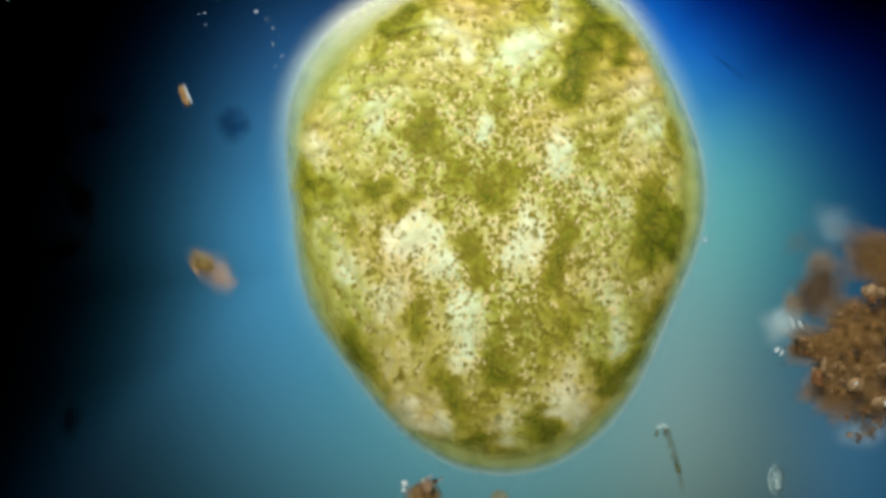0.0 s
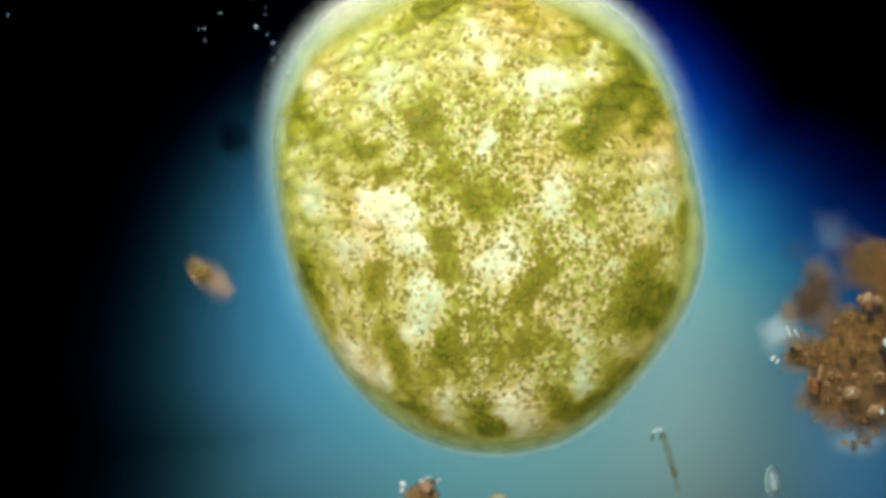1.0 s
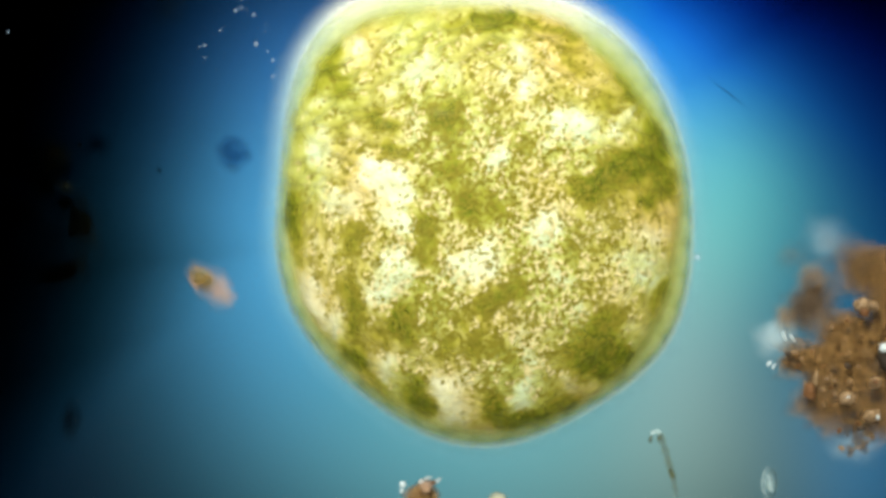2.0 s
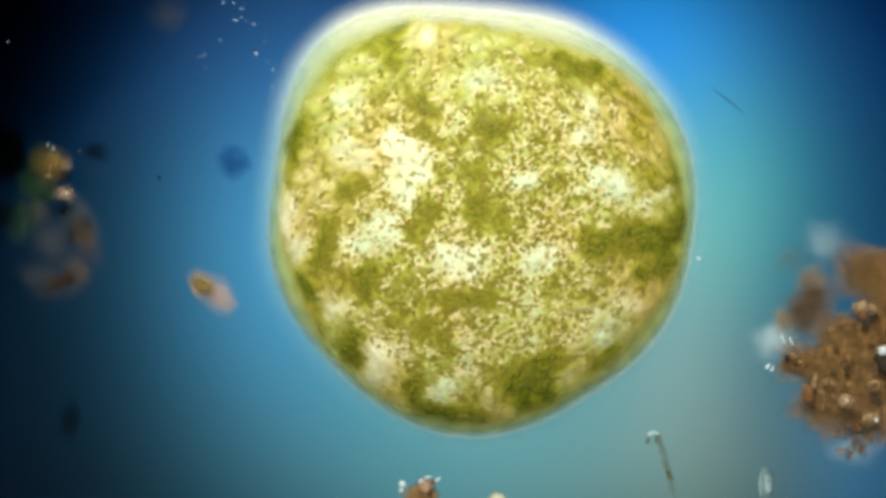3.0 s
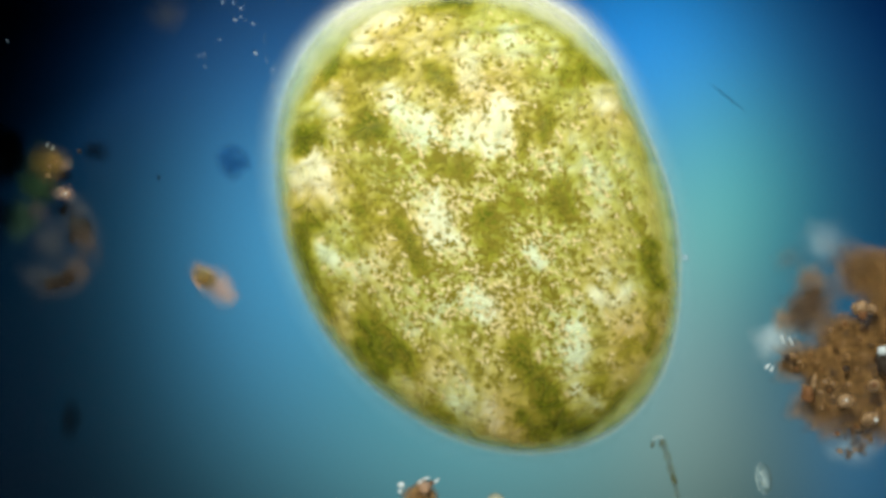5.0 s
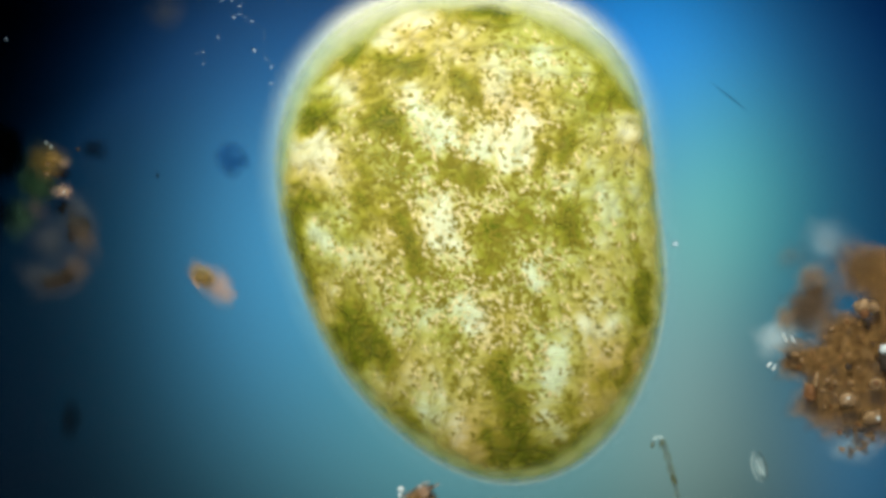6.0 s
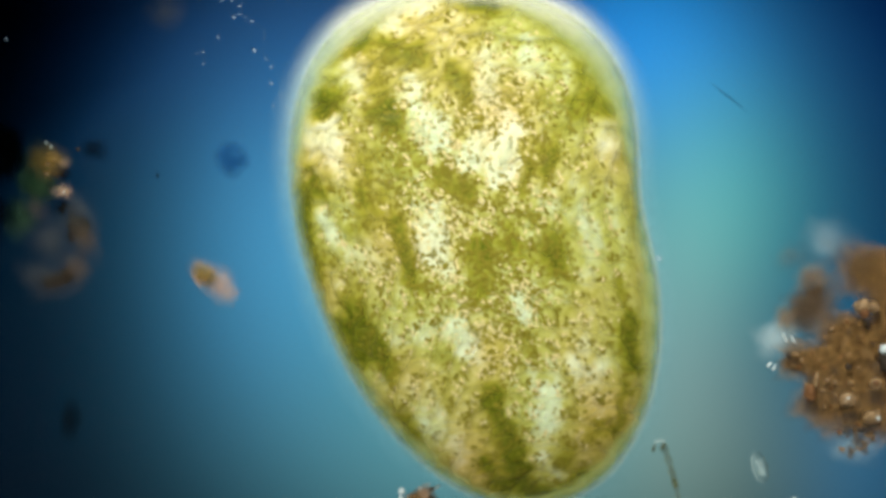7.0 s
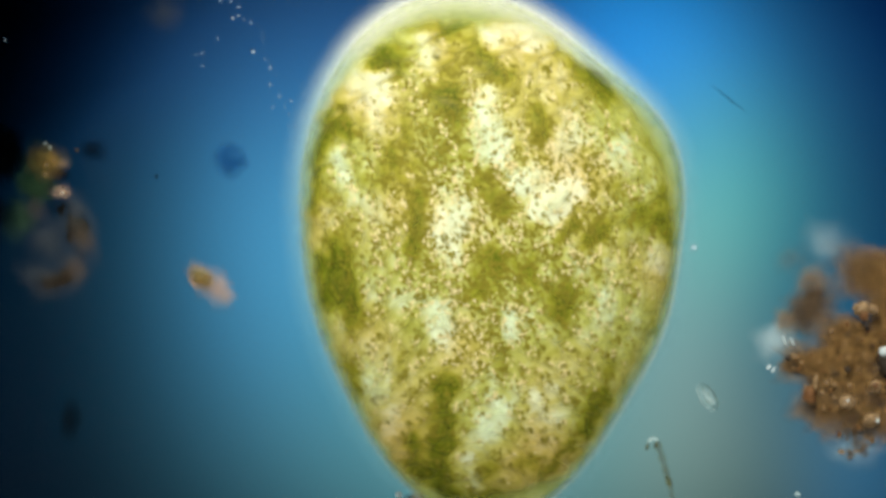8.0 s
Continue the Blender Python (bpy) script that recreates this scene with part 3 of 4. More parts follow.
def crumbs(rnd, rows, count, small, big, choice):
    """Fine crumbs strewn over the denser pieces of a clump."""
    pieces = []
    for _ in range(count):
        m, x, y, z, w, h, turn, dense = rnd.choice(rows)
        r = rnd.uniform(small, big)
        pieces.append(("crumb", rnd.choice(choice), (x + rnd.uniform(-0.75, 0.75) * w, y + rnd.uniform(-0.75, 0.75) * h, z + 0.005 + rnd.uniform(0, 0.003)), (r * rnd.uniform(1.0, 2.0), r, r * 0.3), rnd.uniform(0, 180), rnd.uniform(0.25, 0.9), 0.7))
    return pieces


def brown_clump():
    o = (0.2780, -0.0795, -0.036)
    rnd = random.Random(12)
    far = [
        (M_MILK_SOFT, 0.2715, 0.0095, -0.036, 0.0125, 0.0105, 0, 0.08), (M_MILK_SOFT, 0.2702, 0.0014, -0.037, 0.0081, 0.0073, 0, 0.1),
        (M_UMBER_SOFT, 0.2459, -0.0075, -0.037, 0.0122, 0.0081, 40, 0.1), (M_TAN_SOFT, 0.2599, -0.0212, -0.035, 0.0084, 0.0089, 0, 0.35),
        (M_UMBER_SOFT, 0.2612, -0.0325, -0.034, 0.0145, 0.0073, 35, 0.3), (M_UMBER_SOFT, 0.2553, -0.0454, -0.033, 0.0126, 0.0100, 20, 0.9),
        (M_UMBER_SOFT, 0.2677, -0.0398, -0.034, 0.0121, 0.0113, 0, 0.45), (M_TAN_SOFT, 0.2402, -0.0517, -0.031, 0.0058, 0.0068, 0, 0.4),
        (M_MILK_SOFT, 0.2337, -0.0646, -0.031, 0.0109, 0.0093, 0, 0.36), (M_BROWN_SOFT, 0.2992, -0.0163, -0.032, 0.0177, 0.0110, 0, 1.2),
        (M_BROWN_SOFT, 0.3109, -0.0212, -0.033, 0.0137, 0.0145, 0, 1.2), (M_TAN_SOFT, 0.3073, -0.0051, -0.032, 0.0113, 0.0048, 0, 0.3),
        (M_UMBER_SOFT, 0.2976, -0.0155, -0.032, 0.0084, 0.0084, 0, 0.6),
    ]
    near = [
        (M_BROWN_SOFT, 0.2796, -0.0581, -0.031, 0.0153, 0.0113, 0, 1.0), (M_BROWN_SOFT, 0.2650, -0.0790, -0.030, 0.0205, 0.0074, -4, 1.8),
        (M_BROWN_SOFT, 0.2465, -0.0806, -0.030, 0.0075, 0.0045, -8, 1.2), (M_BROWN_SOFT, 0.2892, -0.0694, -0.031, 0.0161, 0.0105, 0, 1.0),
        (M_BROWN_SOFT, 0.2812, -0.0935, -0.031, 0.0193, 0.0137, 0, 1.5), (M_TAN_SOFT, 0.2669, -0.1037, -0.029, 0.0083, 0.0100, 0, 0.6),
        (M_BROWN_SOFT, 0.2703, -0.1081, -0.032, 0.0126, 0.0139, -30, 1.1), (M_TAN_SOFT, 0.2821, -0.1078, -0.029, 0.0100, 0.0080, 0, 0.55),
        (M_BROWN_SOFT, 0.2960, -0.1194, -0.032, 0.0137, 0.0100, 0, 0.8), (M_GREY_SOFT, 0.2825, -0.1263, -0.035, 0.0137, 0.0084, 0, 0.3),
        (M_MILK_SOFT, 0.2893, -0.1378, -0.036, 0.0154, 0.0100, 0, 0.1), (M_TAN_SOFT, 0.3105, -0.0952, -0.032, 0.0068, 0.0103, 0, 0.5),
    ]
    rest = [
        (M_TAN_SOFT, 0.3112, -0.1292, -0.033, 0.0052, 0.0100, 0, 0.3), (M_BROWN_SOFT, 0.3206, -0.0502, -0.033, 0.0145, 0.0177, 0, 1.4),
        (M_BROWN_SOFT, 0.3238, -0.0889, -0.033, 0.0153, 0.0242, 0, 1.4), (M_TAN_SOFT, 0.3009, -0.0759, -0.032, 0.0137, 0.0145, 0, 0.35),
    ]
    grains = [
        (M_TAN, 0.2892, -0.0415, -0.020, 0.0048, 0.0052, 0, None), (M_BROWN, 0.2902, -0.0458, -0.017, 0.0030, 0.0030, 0, None),
        (M_TAN, 0.2976, -0.0415, -0.020, 0.0035, 0.0032, 0, None), (M_BLACK, 0.3049, -0.0784, -0.020, 0.0043, 0.0083, 8, None),
        (M_CRYSTAL, 0.3038, -0.0701, -0.016, 0.0032, 0.0030, 20, None), (M_BLACK, 0.2793, -0.0829, -0.018, 0.0022, 0.0022, 0, None),
        (M_BLACK, 0.2387, -0.0752, -0.020, 0.0019, 0.0019, 0, None), (M_CRYSTAL, 0.2257, -0.0817, -0.022, 0.0021, 0.0011, 50, None),
        (M_CRYSTAL, 0.2289, -0.0836, -0.022, 0.0008, 0.0021, -28, None), (M_CRYSTAL, 0.2351, -0.0620, -0.018, 0.0006, 0.0035, 22, None),
        (M_CRYSTAL, 0.2410, -0.0639, -0.018, 0.0006, 0.0029, 32, None), (M_TAN, 0.2568, -0.0921, -0.018, 0.0016, 0.0054, -8, None),
    ]
    stones = [
        (M_BROWN, 0.2531, -0.1005, -0.019, 0.0036, 0.0057, 0, None), (M_TAN, 0.2509, -0.0979, -0.020, 0.0013, 0.0041, 10, None),
        (M_TAN, 0.2778, -0.1053, -0.016, 0.0051, 0.0044, 20, None), (M_CRYSTAL, 0.2775, -0.1037, -0.012, 0.0010, 0.0008, 0, None),
        (M_TAN, 0.2980, -0.0944, -0.017, 0.0040, 0.0038, 0, None), (M_BROWN, 0.2972, -0.0937, -0.014, 0.0019, 0.0017, 0, None),
        (M_TAN, 0.2956, -0.1175, -0.018, 0.0057, 0.0038, 30, None), (M_BLACK, 0.2877, -0.1263, -0.017, 0.0028, 0.0013, 0, None),
        (M_CRYSTAL, 0.2986, -0.1178, -0.014, 0.0009, 0.0017, 0, None), (M_TAN, 0.2429, -0.0737, -0.018, 0.0024, 0.0014, 0, None),
        (M_TAN, 0.2646, -0.0921, -0.018, 0.0017, 0.0014, 0, None), (M_TAN, 0.2700, -0.0932, -0.018, 0.0017, 0.0014, 0, None),
    ]
    pieces = mist(rnd, far, 8, 1.6, 0.19, 0.36) + mist(rnd, near + rest, 6, 1.6, 0.36)
    pieces += crumbs(rnd, near, 90, 0.0012, 0.0036, (M_BROWN_SOFT, M_BROWN_SOFT, M_UMBER_SOFT, M_TAN_SOFT))
    pieces += crumbs(rnd, near, 110, 0.0006, 0.0014, (M_TAN_SOFT, M_BROWN, M_DARK_SOFT, M_UMBER_SOFT, M_TAN))
    return o, heap("debris_clump", "ragged brown clump of detritus with pale mineral grains", "debris", o, pieces + solid(grains + stones, 0.55), 20)


def green_clump():
    o = (-0.2795, 0.0331, -0.056)
    rnd = random.Random(31)
    haze = [
        (M_DARK_SOFT, -0.3156, 0.0697, -0.054, 0.0149, 0.0204, 0, 1.6), (M_DARK_SOFT, -0.3173, 0.0222, -0.055, 0.0082, 0.0150, 0, 0.5),
        (M_GREEN_SOFT, -0.2907, 0.0550, -0.057, 0.0143, 0.0143, 0, 0.5), (M_GREEN_SOFT, -0.2931, 0.0460, -0.056, 0.0102, 0.0082, 0, 0.9),
        (M_AMBER, -0.2817, 0.0605, -0.048, 0.0115, 0.0088, -25, 0.3), (M_AMBER, -0.2777, 0.0657, -0.046, 0.0065, 0.0043, -20, 0.35),
        (M_PINK, -0.2693, 0.0589, -0.045, 0.0040, 0.0035, 0, 0.12), (M_GREEN_SOFT, -0.3030, 0.0222, -0.057, 0.0102, 0.0123, 0, 0.35),
        (M_UMBER_SOFT, -0.2925, 0.0283, -0.056, 0.0071, 0.0084, 0, 0.12), (M_DARK_SOFT, -0.2495, 0.0693, -0.052, 0.0071, 0.0068, 0, 0.35),
        (M_PINK, -0.2696, 0.0395, -0.046, 0.0062, 0.0048, -20, 0.28),
    ]
    wisps = [
        (M_GREY_SOFT, -0.2593, 0.0167, -0.052, 0.0102, 0.0129, 0, 0.28), (M_UMBER_SOFT, -0.2569, 0.0058, -0.051, 0.0092, 0.0106, 0, 0.24),
        (M_GREY_SOFT, -0.2657, 0.0228, -0.053, 0.0088, 0.0095, 0, 0.12), (M_UMBER_SOFT, -0.2633, -0.0159, -0.052, 0.0079, 0.0111, 0, 0.26),
        (M_GREY_SOFT, -0.2796, 0.0045, -0.054, 0.0116, 0.0116, 0, 0.16), (M_GREY_SOFT, -0.2854, -0.0227, -0.053, 0.0136, 0.0084, 0, 0.18),
        (M_UMBER_SOFT, -0.2786, -0.0267, -0.053, 0.0109, 0.0081, 0, 0.1), (M_DARK_SOFT, -0.2715, 0.0525, -0.050, 0.0049, 0.0035, 0, 0.5),
        (M_DARK_SOFT, -0.2763, 0.0302, -0.050, 0.0070, 0.0062, 0, 0.14),
    ]
    grains = [
        (M_CRYSTAL, -0.2824, 0.0745, -0.046, 0.0008, 0.0011, 0, None), (M_CRYSTAL, -0.2789, 0.0718, -0.046, 0.0009, 0.0011, 0, None),
        (M_BLACK, -0.2801, 0.0728, -0.045, 0.0009, 0.0012, 0, None), (M_BLACK, -0.2596, 0.0698, -0.046, 0.0013, 0.0016, 0, None),
        (M_TAN, -0.2799, 0.0587, -0.042, 0.0012, 0.0011, 0, None), (M_TAN, -0.2807, 0.0520, -0.042, 0.0017, 0.0008, -30, None),
        (M_TAN, -0.2681, 0.0395, -0.042, 0.0020, 0.0016, 0, None), (M_CRYSTAL, -0.2681, 0.0390, -0.041, 0.0008, 0.0008, 0, None),
        (M_BLACK, -0.2684, 0.0436, -0.043, 0.0011, 0.0009, 0, None), (M_TAN, -0.2751, 0.0618, -0.042, 0.0011, 0.0008, 0, None),
    ]
    pieces = mist(rnd, haze, 4, 1.5, 0.36) + mist(rnd, wisps, 14, 1.35, 0.13, 0.45) + solid(grains, 0.45)
    return o, heap("debris_clump", "blurred dim clump of green algae and grey detritus", "debris", o, pieces, 70)


def orange_cell():
    o = (-0.1634, -0.0282, -0.03)
    pieces = [
        ("haze", M_PINK, (-0.1622, -0.0298, -0.032), (0.0230, 0.0153, 0.005), -40, 0.22, 0.4),
        ("body", M_AMBER, (-0.1685, -0.0245, -0.028), (0.0122, 0.0092, 0.005), -40, 0.9, 0.2),
        ("body", M_PINK, (-0.1539, -0.0340, -0.028), (0.0130, 0.0103, 0.005), -40, 0.3, 0.4),
        ("rim", M_PINK, (-0.1725, -0.0287, -0.024), (0.0069, 0.0023, 0.002), -62, 0.35, 0.4),
        ("plastid", M_THREAD, (-0.1670, -0.0228, -0.022), (0.0092, 0.0061, 0.002), -40, 0.45, 0.3),
        ("nucleus", M_AMBER, (-0.1666, -0.0255, -0.022), (0.0061, 0.0042, 0.003), -40, 0.5, 0.3),
    ]
    return o, heap("flagellate_cell", "small amber and pink cell slightly out of focus", "microorganism", o, pieces, 110)


def bottom_clump():
    o = (-0.0156, -0.1725, -0.038)
    pieces = [
        ("flake", M_BROWN_SOFT, (-0.0144, -0.1749, -0.038), (0.0130, 0.0130, 0.005), 0, 2.4, 0.3),
        ("flake", M_TAN_SOFT, (-0.0203, -0.1741, -0.034), (0.0115, 0.0099, 0.004), 0, 0.7, 0.3),
        ("grain", M_PINK, (-0.0127, -0.1658, -0.028), (0.0069, 0.0057, 0.003), 0, 0.9, 0.4),
        ("crystal", M_CRYSTAL, (-0.0286, -0.1654, -0.032), (0.0023, 0.0023, 0.002), 0, None, 0.3),
        ("crystal", M_CRYSTAL, (-0.0294, -0.1697, -0.032), (0.0015, 0.0015, 0.002), 0, None, 0.3),
        ("crystal", M_CRYSTAL, (-0.0107, -0.1598, -0.028), (0.0027, 0.0008, 0.001), 10, None, 0.5),
        ("crystal", M_CRYSTAL, (-0.0040, -0.1618, -0.028), (0.0027, 0.0011, 0.001), 35, None, 0.5),
        ("crystal", M_CRYSTAL, (-0.0154, -0.1626, -0.028), (0.0015, 0.0015, 0.001), 0, None, 0.5),
        ("grain", M_BROWN, (-0.0071, -0.1630, -0.028), (0.0019, 0.0015, 0.002), 0, None, 0.5),
    ]
    return o, heap("debris_clump", "small brown detritus clump tipped with white crystals", "debris", o, pieces, 130)


def lone(name, material, origin, size, turn, density, rough, label, category, seed, group=""):
    ob = new(name, mesh_of(name, clot(size, seed, rough, 1.4, 3, density), material))
    ob.matrix_basis = pose(*origin, 0, 0, turn)
    return tagged(ob, label, category, group)


def hooked_thread():
    """A jointed algal thread with a curled head."""
    o = (0.1553, -0.1485, -0.038)
    ob = root("hooked_thread", pose(*o), "thin olive thread with a curled pale head", "filament")
    joints = [(0.1514, -0.1318, -0.036), (0.1542, -0.1394, -0.036), (0.1566, -0.1482, -0.036), (0.1589, -0.1562, -0.036), (0.1609, -0.1633, -0.036), (0.1633, -0.1753, -0.036)]
    for i, (a, b) in enumerate(zip(joints, joints[1:])):
        a, b = Vector(a), Vector(b)
        dark = i == 3
        part("joint", clot(((b - a).length * 0.85, 0.0038 if i < 3 else 0.0027, 0.0016), 150 + i, 0.08, 1.4, 3, 1.8 if dark else (0.34 if i < 3 else 0.2)), M_THREAD, ob,
             at=Matrix.Translation((a + b) / 2 - Vector(o)) @ Matrix.Rotation(math.atan2((b - a).y, (b - a).x), 4, "Z"))
    for i, (x, y, z, turn) in enumerate(((0.1510, -0.1335, -0.034, 60), (0.1462, -0.1303, -0.034, 25), (0.1446, -0.1347, -0.034, 70), (0.1498, -0.1295, -0.034, -15))):
        part("head", clot((0.0034, 0.0019, 0.0016), 160 + i, 0.3, 1.4, 3, 1.0 if i in (0, 2) else 0.5), M_THREAD if i in (0, 2) else M_VALVE, ob,
             at=Matrix.Translation(Vector((x, y, z)) - Vector(o)) @ Matrix.Rotation(math.radians(turn), 4, "Z"))
    return o, ob


def diatom(origin, turn):
    ob = root("diatom", pose(*origin, 0, 0, turn), "pale glassy spindle-shaped cell with beaded rim", "microorganism")
    part("valve", clot((0.0050, 0.0107, 0.003), 171, 0.04, 1.4, 4, 0.2), M_VALVE, ob)
    for side, tone in ((1, M_VALVE), (-1, M_THREAD)):
        bm = bmesh.new()
        layer = bm.verts.layers.float.new("thickness")
        rows = []
        for i in range(17):
            a = math.pi * i / 16
            ring = []
            for j in range(6):
                q = 2 * math.pi * j / 6
                r = 0.0006 * (1 + 0.3 * math.sin(a * 9))
                v = bm.verts.new((-side * (0.0050 + r * math.cos(q)) * math.sin(a), (0.0107 + r * math.cos(q)) * math.cos(a), 0.0008 + r * math.sin(q)))
                v[layer] = (0.38 if side > 0 else 0.3) * math.sin(a) ** 0.5
                ring.append(v)
            rows.append(ring)
        for p, q in zip(rows, rows[1:]):
            for j in range(6):
                bm.faces.new((p[j], p[(j + 1) % 6], q[(j + 1) % 6], q[j]))
        part("rim", bm, tone, ob)
    for i in range(7):
        part("bead", clot((0.0011, 0.0011, 0.0008), 175 + i, 0.3, 1.4, 2, 0.7), M_VALVE if i % 2 else M_THREAD, ob,
             at=Matrix.Translation((0.0019 * math.sin(i * 2.1), -0.0077 + 0.0025 * i, 0.002)))
    part("plastid", clot((0.0023, 0.0038, 0.001), 199, 0.2, 1.4, 3, 0.22), M_VALVE, ob, at=Matrix.Translation((0, -0.0023, 0.003)))
    return ob


CLUMP_AT, clump = brown_clump()
GREEN_AT, green = green_clump()
ORANGE_AT, orange = orange_cell()
BOTTOM_AT, bottom = bottom_clump()
THREAD_AT, thread = hooked_thread()
spindle = diatom((0.2286, -0.1649, -0.038), -6)
spot = lone("shadow_spot", M_BLUE_SOFT, (-0.1509, 0.0632, -0.054), (0.0145, 0.0153, 0.005), 0, 0.6, 0.15, "blurred round dark blue particle", "particle", 201)
pearl = lone("oil_droplet", M_CREAM, (0.0384, -0.1789, -0.038), (0.0080, 0.0077, 0.006), 0, 2.2, 0.05, "cream round droplet with a bright rim", "droplet", 203)
needle = lone("needle", M_DARK_SOFT, (0.2018, 0.1059, -0.04), (0.0200, 0.0011, 0.0008), -38, 0.22, 0.1, "thin dark straight needle in the water", "needle", 205)
speck = lone("dust_speck", M_DARK_SOFT, (-0.2042, 0.0513, -0.052), (0.0015, 0.0027, 0.001), 0, 0.6, 0.2, "tiny dark dust speck in the water", "particle", 207)
bead = lone("bubble", M_CRYSTAL_SOFT, (0.1768, -0.0073, 0), (0.0030, 0.0030, 0.0024), 0, 0.45, 0.05, "tiny bright bubble beside the cell", "bubble", 209)
late = lone("bubble", M_VALVE, (0.2475, -0.1852, -0.03), (0.0026, 0.0022, 0.0018), 0, 0.6, 0.1, "tiny pale bubble near the slide", "bubble", 211)
flitter = root("seed_swimmer", pose(-0.1774, 0.1052, -0.012), "tiny tan swimmer with a bright shell edge", "microorganism")
part("body", clot((0.0034, 0.0092, 0.003), 213, 0.1, 1.4, 3, 2.5), M_TAN_SOFT, flitter)
part("edge", clot((0.0006, 0.0070, 0.0012), 214, 0.15, 1.4, 3), M_CRYSTAL_SOFT, flitter, at=pose(0.0027, 0, 0.002))
smudge = lone("smudge", M_GREY_SOFT, (-0.1986, 0.1696, -0.054), (0.0199, 0.0168, 0.004), 0, 0.12, 0.3, "faint brownish blurred smudge", "smudge", 216)
murk = lone("smudge", M_DARK_SOFT, (-0.2687, -0.1239, -0.054), (0.0092, 0.0172, 0.004), 0, 0.4, 0.3, "faint dark blurred smudge", "smudge", 217)

# places and radii of the bubbles
CHAIN = [
    (-0.1510, 0.1693, 0.0012), (-0.1440, 0.1689, 0.0010), (-0.1367, 0.1669, 0.0005), (-0.1386, 0.1650, 0.0011), (-0.1386, 0.1592, 0.0010),
    (-0.1425, 0.1572, 0.0013), (-0.1347, 0.1568, 0.0006), (-0.1301, 0.1545, 0.0012), (-0.1219, 0.1475, 0.0005), (-0.1223, 0.1429, 0.0006),
    (-0.1285, 0.1343, 0.0017), (-0.1207, 0.1289, 0.0008), (-0.1169, 0.1231, 0.0012), (-0.1169, 0.1118, 0.0012), (-0.1106, 0.1037, 0.0011),
    (-0.1153, 0.0963, 0.0010), (-0.1025, 0.1002, 0.0010), (-0.1068, 0.0959, 0.0007), (-0.1040, 0.0916, 0.0008), (-0.1040, 0.0827, 0.0007),
    (-0.1006, 0.0839, 0.0007), (-0.1638, 0.1332, 0.0010), (-0.1677, 0.1324, 0.0007), (-0.1634, 0.1250, 0.0008), (-0.1530, 0.1436, 0.0010),
    (-0.1122, 0.1184, 0.0005), (-0.2989, 0.1425, 0.0008),
]


def bubble(x, y, r, seed):
    """A bubble whose shaded side and bright glint are put on as coloured pieces."""
    ob = new("bubble", mesh_of("bubble", clot((r * 1.15, r * 1.15, r * 0.8), seed, 0.2, 1.4, 3, 0.5), M_BUBBLE))
    ob.matrix_basis = pose(x, y, -0.012)
    if r > 0.0012:
        part("shade", clot((r * 0.9, r * 0.7, r * 0.2), seed + 40, 0.2, 1.4, 2, 0.5), M_DARK_SOFT, ob, at=pose(-r * 0.55, r * 0.75, r * 0.7, 0, 0, 40))
    part("glint", clot((r * 0.62, r * 0.75, r * 0.3), seed + 80, 0.3, 1.4, 2, 0.8 if r > 0.0012 else 0.4), M_CRYSTAL_SOFT, ob, at=pose(r * 0.15, -r * 0.1, r * 0.9))
    return tagged(ob, "tiny pale blue bubble in a drifting chain", "bubble", "chain of bubbles")


BUBBLES = [(bubble(x, y, r, 230 + i), (x, y, -0.012)) for i, (x, y, r) in enumerate(CHAIN)]


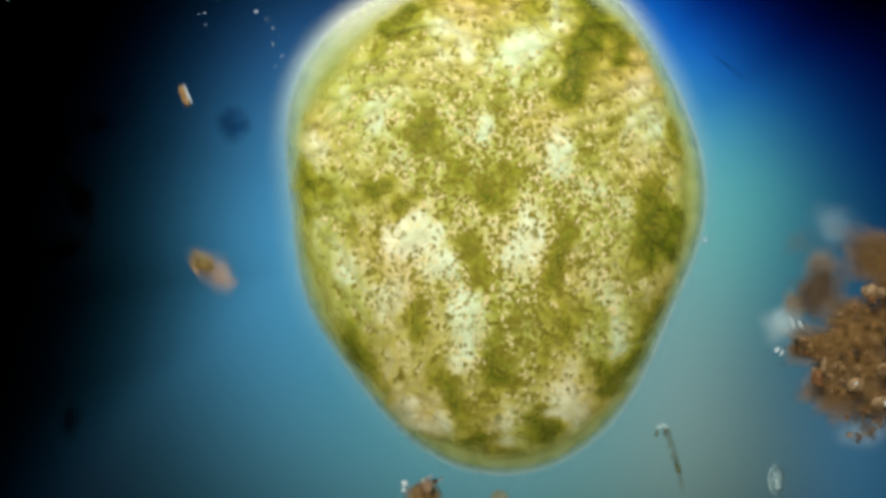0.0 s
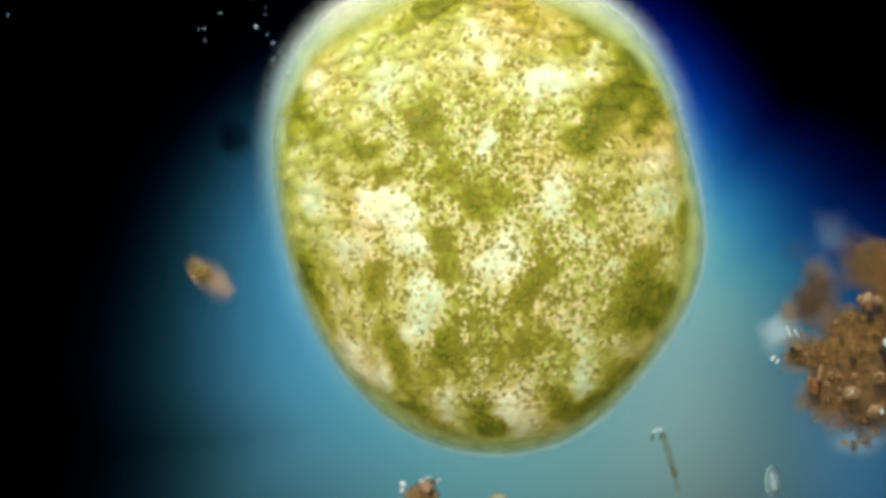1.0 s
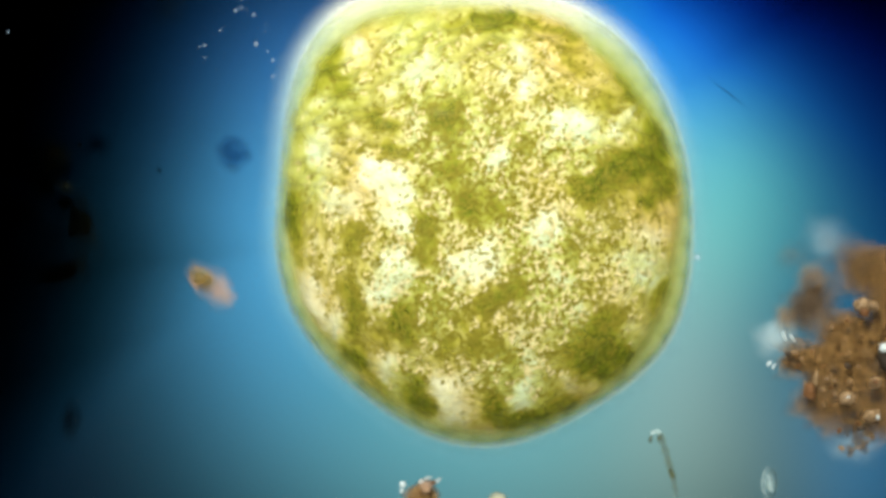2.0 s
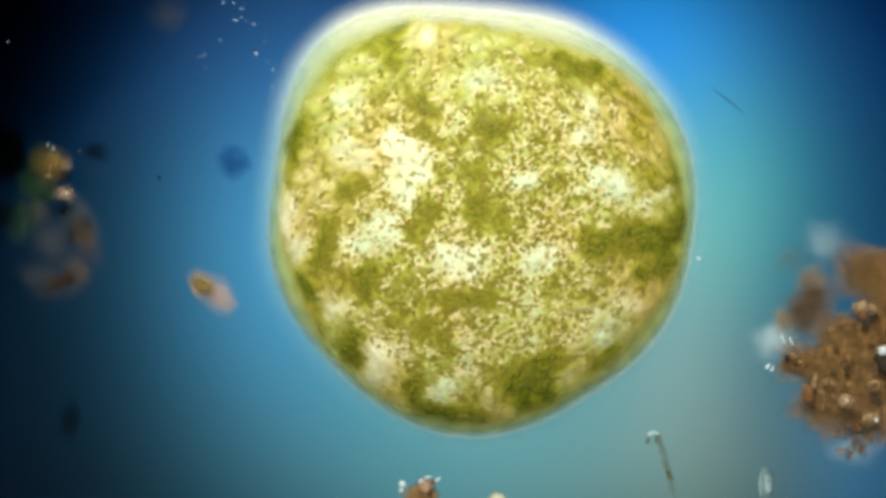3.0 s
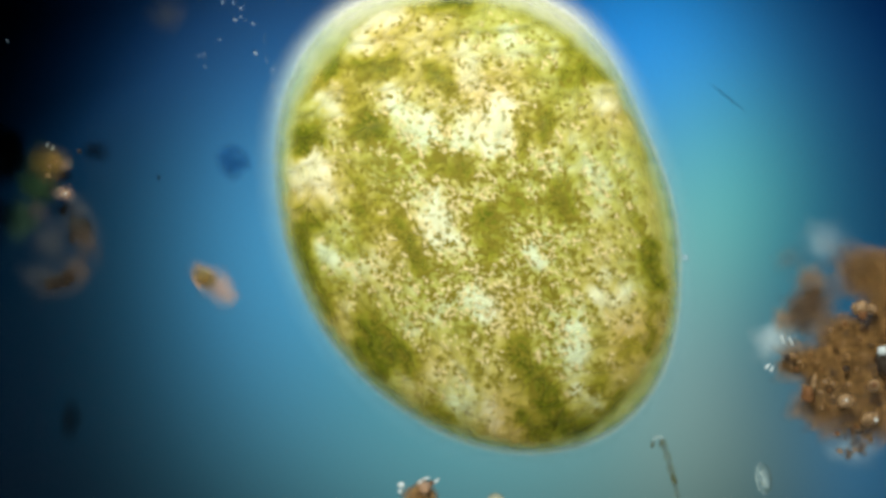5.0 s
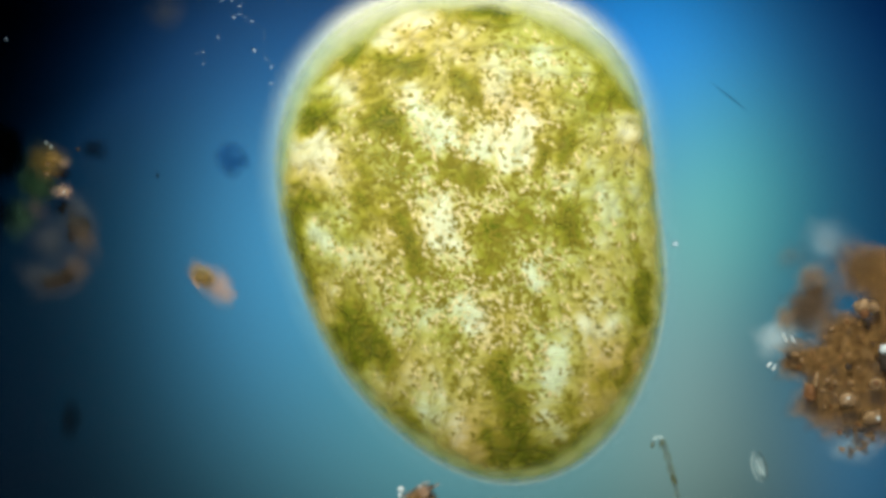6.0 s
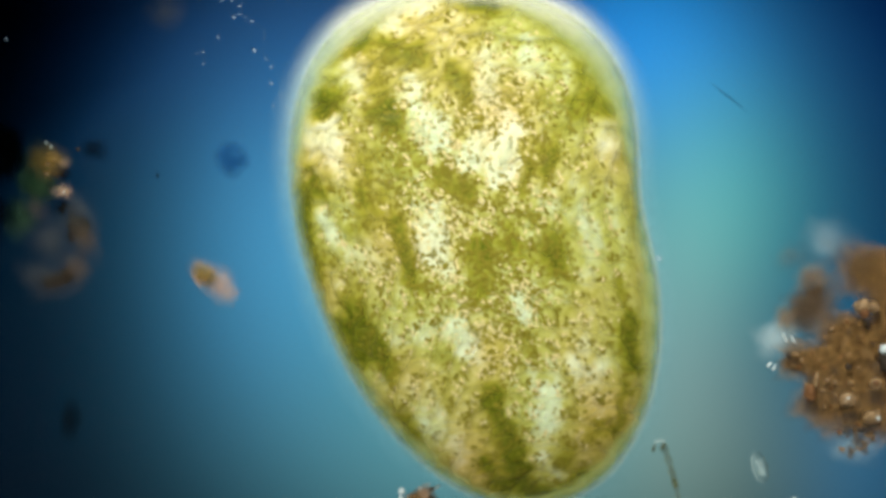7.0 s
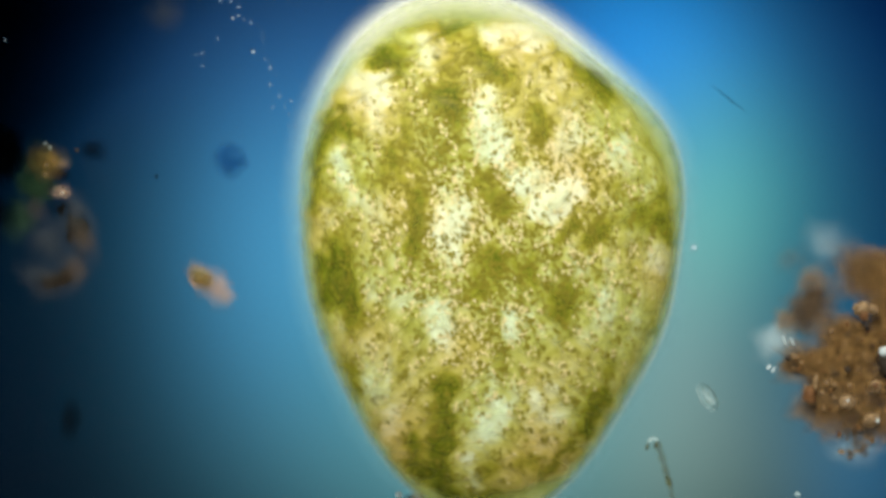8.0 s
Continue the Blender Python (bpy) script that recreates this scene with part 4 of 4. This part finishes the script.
# ---- what moves ----
def motions():
    # the added sheet slides to dim and clear the field
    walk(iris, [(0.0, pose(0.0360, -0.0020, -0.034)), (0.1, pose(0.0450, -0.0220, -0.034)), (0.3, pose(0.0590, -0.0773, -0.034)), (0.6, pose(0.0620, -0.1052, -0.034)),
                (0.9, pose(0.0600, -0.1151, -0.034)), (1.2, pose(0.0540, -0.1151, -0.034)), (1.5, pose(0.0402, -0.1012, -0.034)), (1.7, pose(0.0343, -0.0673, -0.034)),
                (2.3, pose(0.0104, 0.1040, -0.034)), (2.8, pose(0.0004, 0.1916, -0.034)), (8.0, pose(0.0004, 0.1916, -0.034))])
    turned = {t: pose(CX, CY, 0, 0, 0, ANGLE[t]) for t in TIMES}
    walk(ciliate, [(t, turned[t]) for t in TIMES])
    back = {t: pose(0, 0, 0, 0, 0, -ANGLE[t]) for t in TIMES}
    for ob, place in MOVERS:
        walk(ob, [(t, back[t] @ place(t)) for t in TIMES])

    def drift(ob, home, rows, turn=0.0):
        walk(ob, [(t, pose(home[0] + dx, home[1] + dy, home[2], 0, 0, turn)) for t, dx, dy in rows])
    m = 0.000408
    fall = [(0.0, 0, 74), (0.5, 0, 62), (1.0, 0, 47), (1.5, 0, 31), (2.2, 0, 12), (3.0, 0, 0), (4.5, 0, -1), (6.0, -3, 5), (7.0, -3, 5), (8.0, -5, 3)]
    for ob, home in BUBBLES:
        drift(ob, home, [(t, x * 0.00039, y * 0.00039) for t, x, y in fall])
    drift(spot, (-0.1509, 0.0632, -0.054), [(t, x * m, y * m * 0.9) for t, x, y in fall])
    drift(green, GREEN_AT, [(t, x * m, y * m * 0.7) for t, x, y in fall])
    drift(speck, (-0.2042, 0.0513, -0.052), [(t, x * m, y * m * 0.8) for t, x, y in fall])
    drift(smudge, (-0.1986, 0.1696, -0.054), [(t, x * m, y * m) for t, x, y in fall])
    drift(clump, CLUMP_AT, [(t, x * m, y * m) for t, x, y in ((0.0, 16, 28), (0.5, 13, 22), (1.0, 9, 14), (1.5, 5, 9), (3.0, 0, 0), (4.5, -2, -1), (6.0, 3, 3), (7.0, 3, 3), (8.0, 2, -1))])
    drift(needle, (0.2018, 0.1059, -0.04), [(t, x * m, y * m) for t, x, y in ((0.0, 0, 60), (1.5, 0, 25), (3.0, 0, 0), (4.5, -1, 4), (6.0, 3, 6), (8.0, 2, 3))], -38)
    drift(orange, ORANGE_AT, [(t, x * m, y * m) for t, x, y in ((0.0, 0, 35), (0.5, -4, 34), (1.0, -3, 22), (1.5, -2, 15), (3.0, 0, -2), (3.5, 3, -4), (4.0, -2, -4), (4.5, 3, 8), (6.0, 0, 13), (6.5, -3, 15), (7.0, 3, 16), (8.0, -3, 11))])
    drift(bottom, BOTTOM_AT, [(t, x * m, y * m) for t, x, y in ((0.0, 4, 1), (0.5, 2, 1), (1.5, 1, -1), (3.0, 0, 0), (4.5, -2, 0), (6.0, -2, -9), (7.0, -1, -12), (7.5, -2, -14), (8.0, -6, -18))])
    drift(pearl, (0.0384, -0.1789, -0.038), [(t, x * m, y * m) for t, x, y in ((0.0, 4, 4), (1.5, 2, 0), (3.0, 0, 0), (4.5, -2, 0), (6.0, -2, -12), (8.0, -4, -22))])
    drift(thread, THREAD_AT, [(t, x * m, y * m) for t, x, y in ((0.0, 15, 12), (0.5, 11, 10), (1.0, 8, 5), (1.5, 7, 3), (3.0, 0, 0), (4.0, 4, -1), (4.5, 8, -7), (6.0, 8, -8), (6.5, 8, -6), (7.0, 10, -14), (7.5, 2, -18), (8.0, -1, -11))])
    walk(spindle, [(0.0, pose(0.2358, -0.1633, -0.038, 0, 0, 0)), (1.0, pose(0.2334, -0.1641, -0.038, 0, 0, 0)), (1.5, pose(0.2322, -0.1649, -0.038, 0, 0, 0)), (3.0, pose(0.2290, -0.1661, -0.038, 0, 0, -2)),
                   (4.5, pose(0.2286, -0.1665, -0.038, 0, 0, 2)), (5.8, pose(0.2238, -0.1541, -0.038, 0, 0, 15)), (6.9, pose(0.2246, -0.1549, -0.038, 0, 0, 14)), (7.0, pose(0.2242, -0.1545, -0.038, 0, 0, 16)),
                   (7.1, pose(0.1945, -0.1125, -0.038, 0, 0, 58)), (7.2, pose(0.1877, -0.1049, -0.038, 0, 0, 32)), (7.3, pose(0.1873, -0.1049, -0.038, 0, 0, 32)), (8.0, pose(0.1873, -0.1049, -0.038, 0, 0, 32))])
    walk(bead, [(0.0, pose(0.1768, 0.0061, 0)), (1.0, pose(0.1768, 0.0042, 0)), (1.5, pose(0.1730, -0.0042, 0)), (2.8, pose(0.1718, -0.0061, 0)), (3.5, pose(0.1768, -0.0073, 0)), (4.5, pose(0.1695, -0.0103, 0)), (5.8, pose(0.1577, 0.0034, 0)),
                (6.5, pose(0.1554, 0.0019, 0)), (7.0, pose(0.1458, -0.0065, 0)), (7.5, pose(0.1534, -0.0034, 0)), (8.0, pose(0.1699, 0.0011, 0))])
    walk(late, [(0.0, pose(0.2491, -0.1880, -0.03)), (6.8, pose(0.2475, -0.1840, -0.03)), (7.1, pose(0.2463, -0.1725, -0.03)), (8.0, pose(0.2487, -0.1721, -0.03))])
    walk(flitter, [(0.0, pose(-0.1774, 0.1052, -0.012, 0, 0, 22)), (0.1, pose(-0.1832, 0.1099, -0.012, 0, 0, 45)), (0.2, pose(-0.1918, 0.1091, -0.012, 0, 40, 80)), (0.3, pose(-0.1926, 0.1071, -0.012, 0, 75, 100)),
                   (0.4, pose(-0.2027, 0.1044, -0.012, 0, 80, 110)), (0.5, pose(-0.2159, 0.1013, -0.012, 0, 80, 125)), (0.6, pose(-0.2267, 0.0916, -0.012, 0, 80, 160)), (0.7, pose(-0.2349, 0.0869, -0.042, 0, 80, 190)),
                   (1.0, pose(-0.2507, 0.1037, -0.048, 0, 80, 200)), (1.4, pose(-0.2932, 0.1178, -0.048, 0, 0, 220)), (2.2, pose(-0.3823, 0.1381, -0.048, 0, 0, 230)), (8.0, pose(-0.4471, 0.1462, -0.048, 0, 0, 230))])


motions()
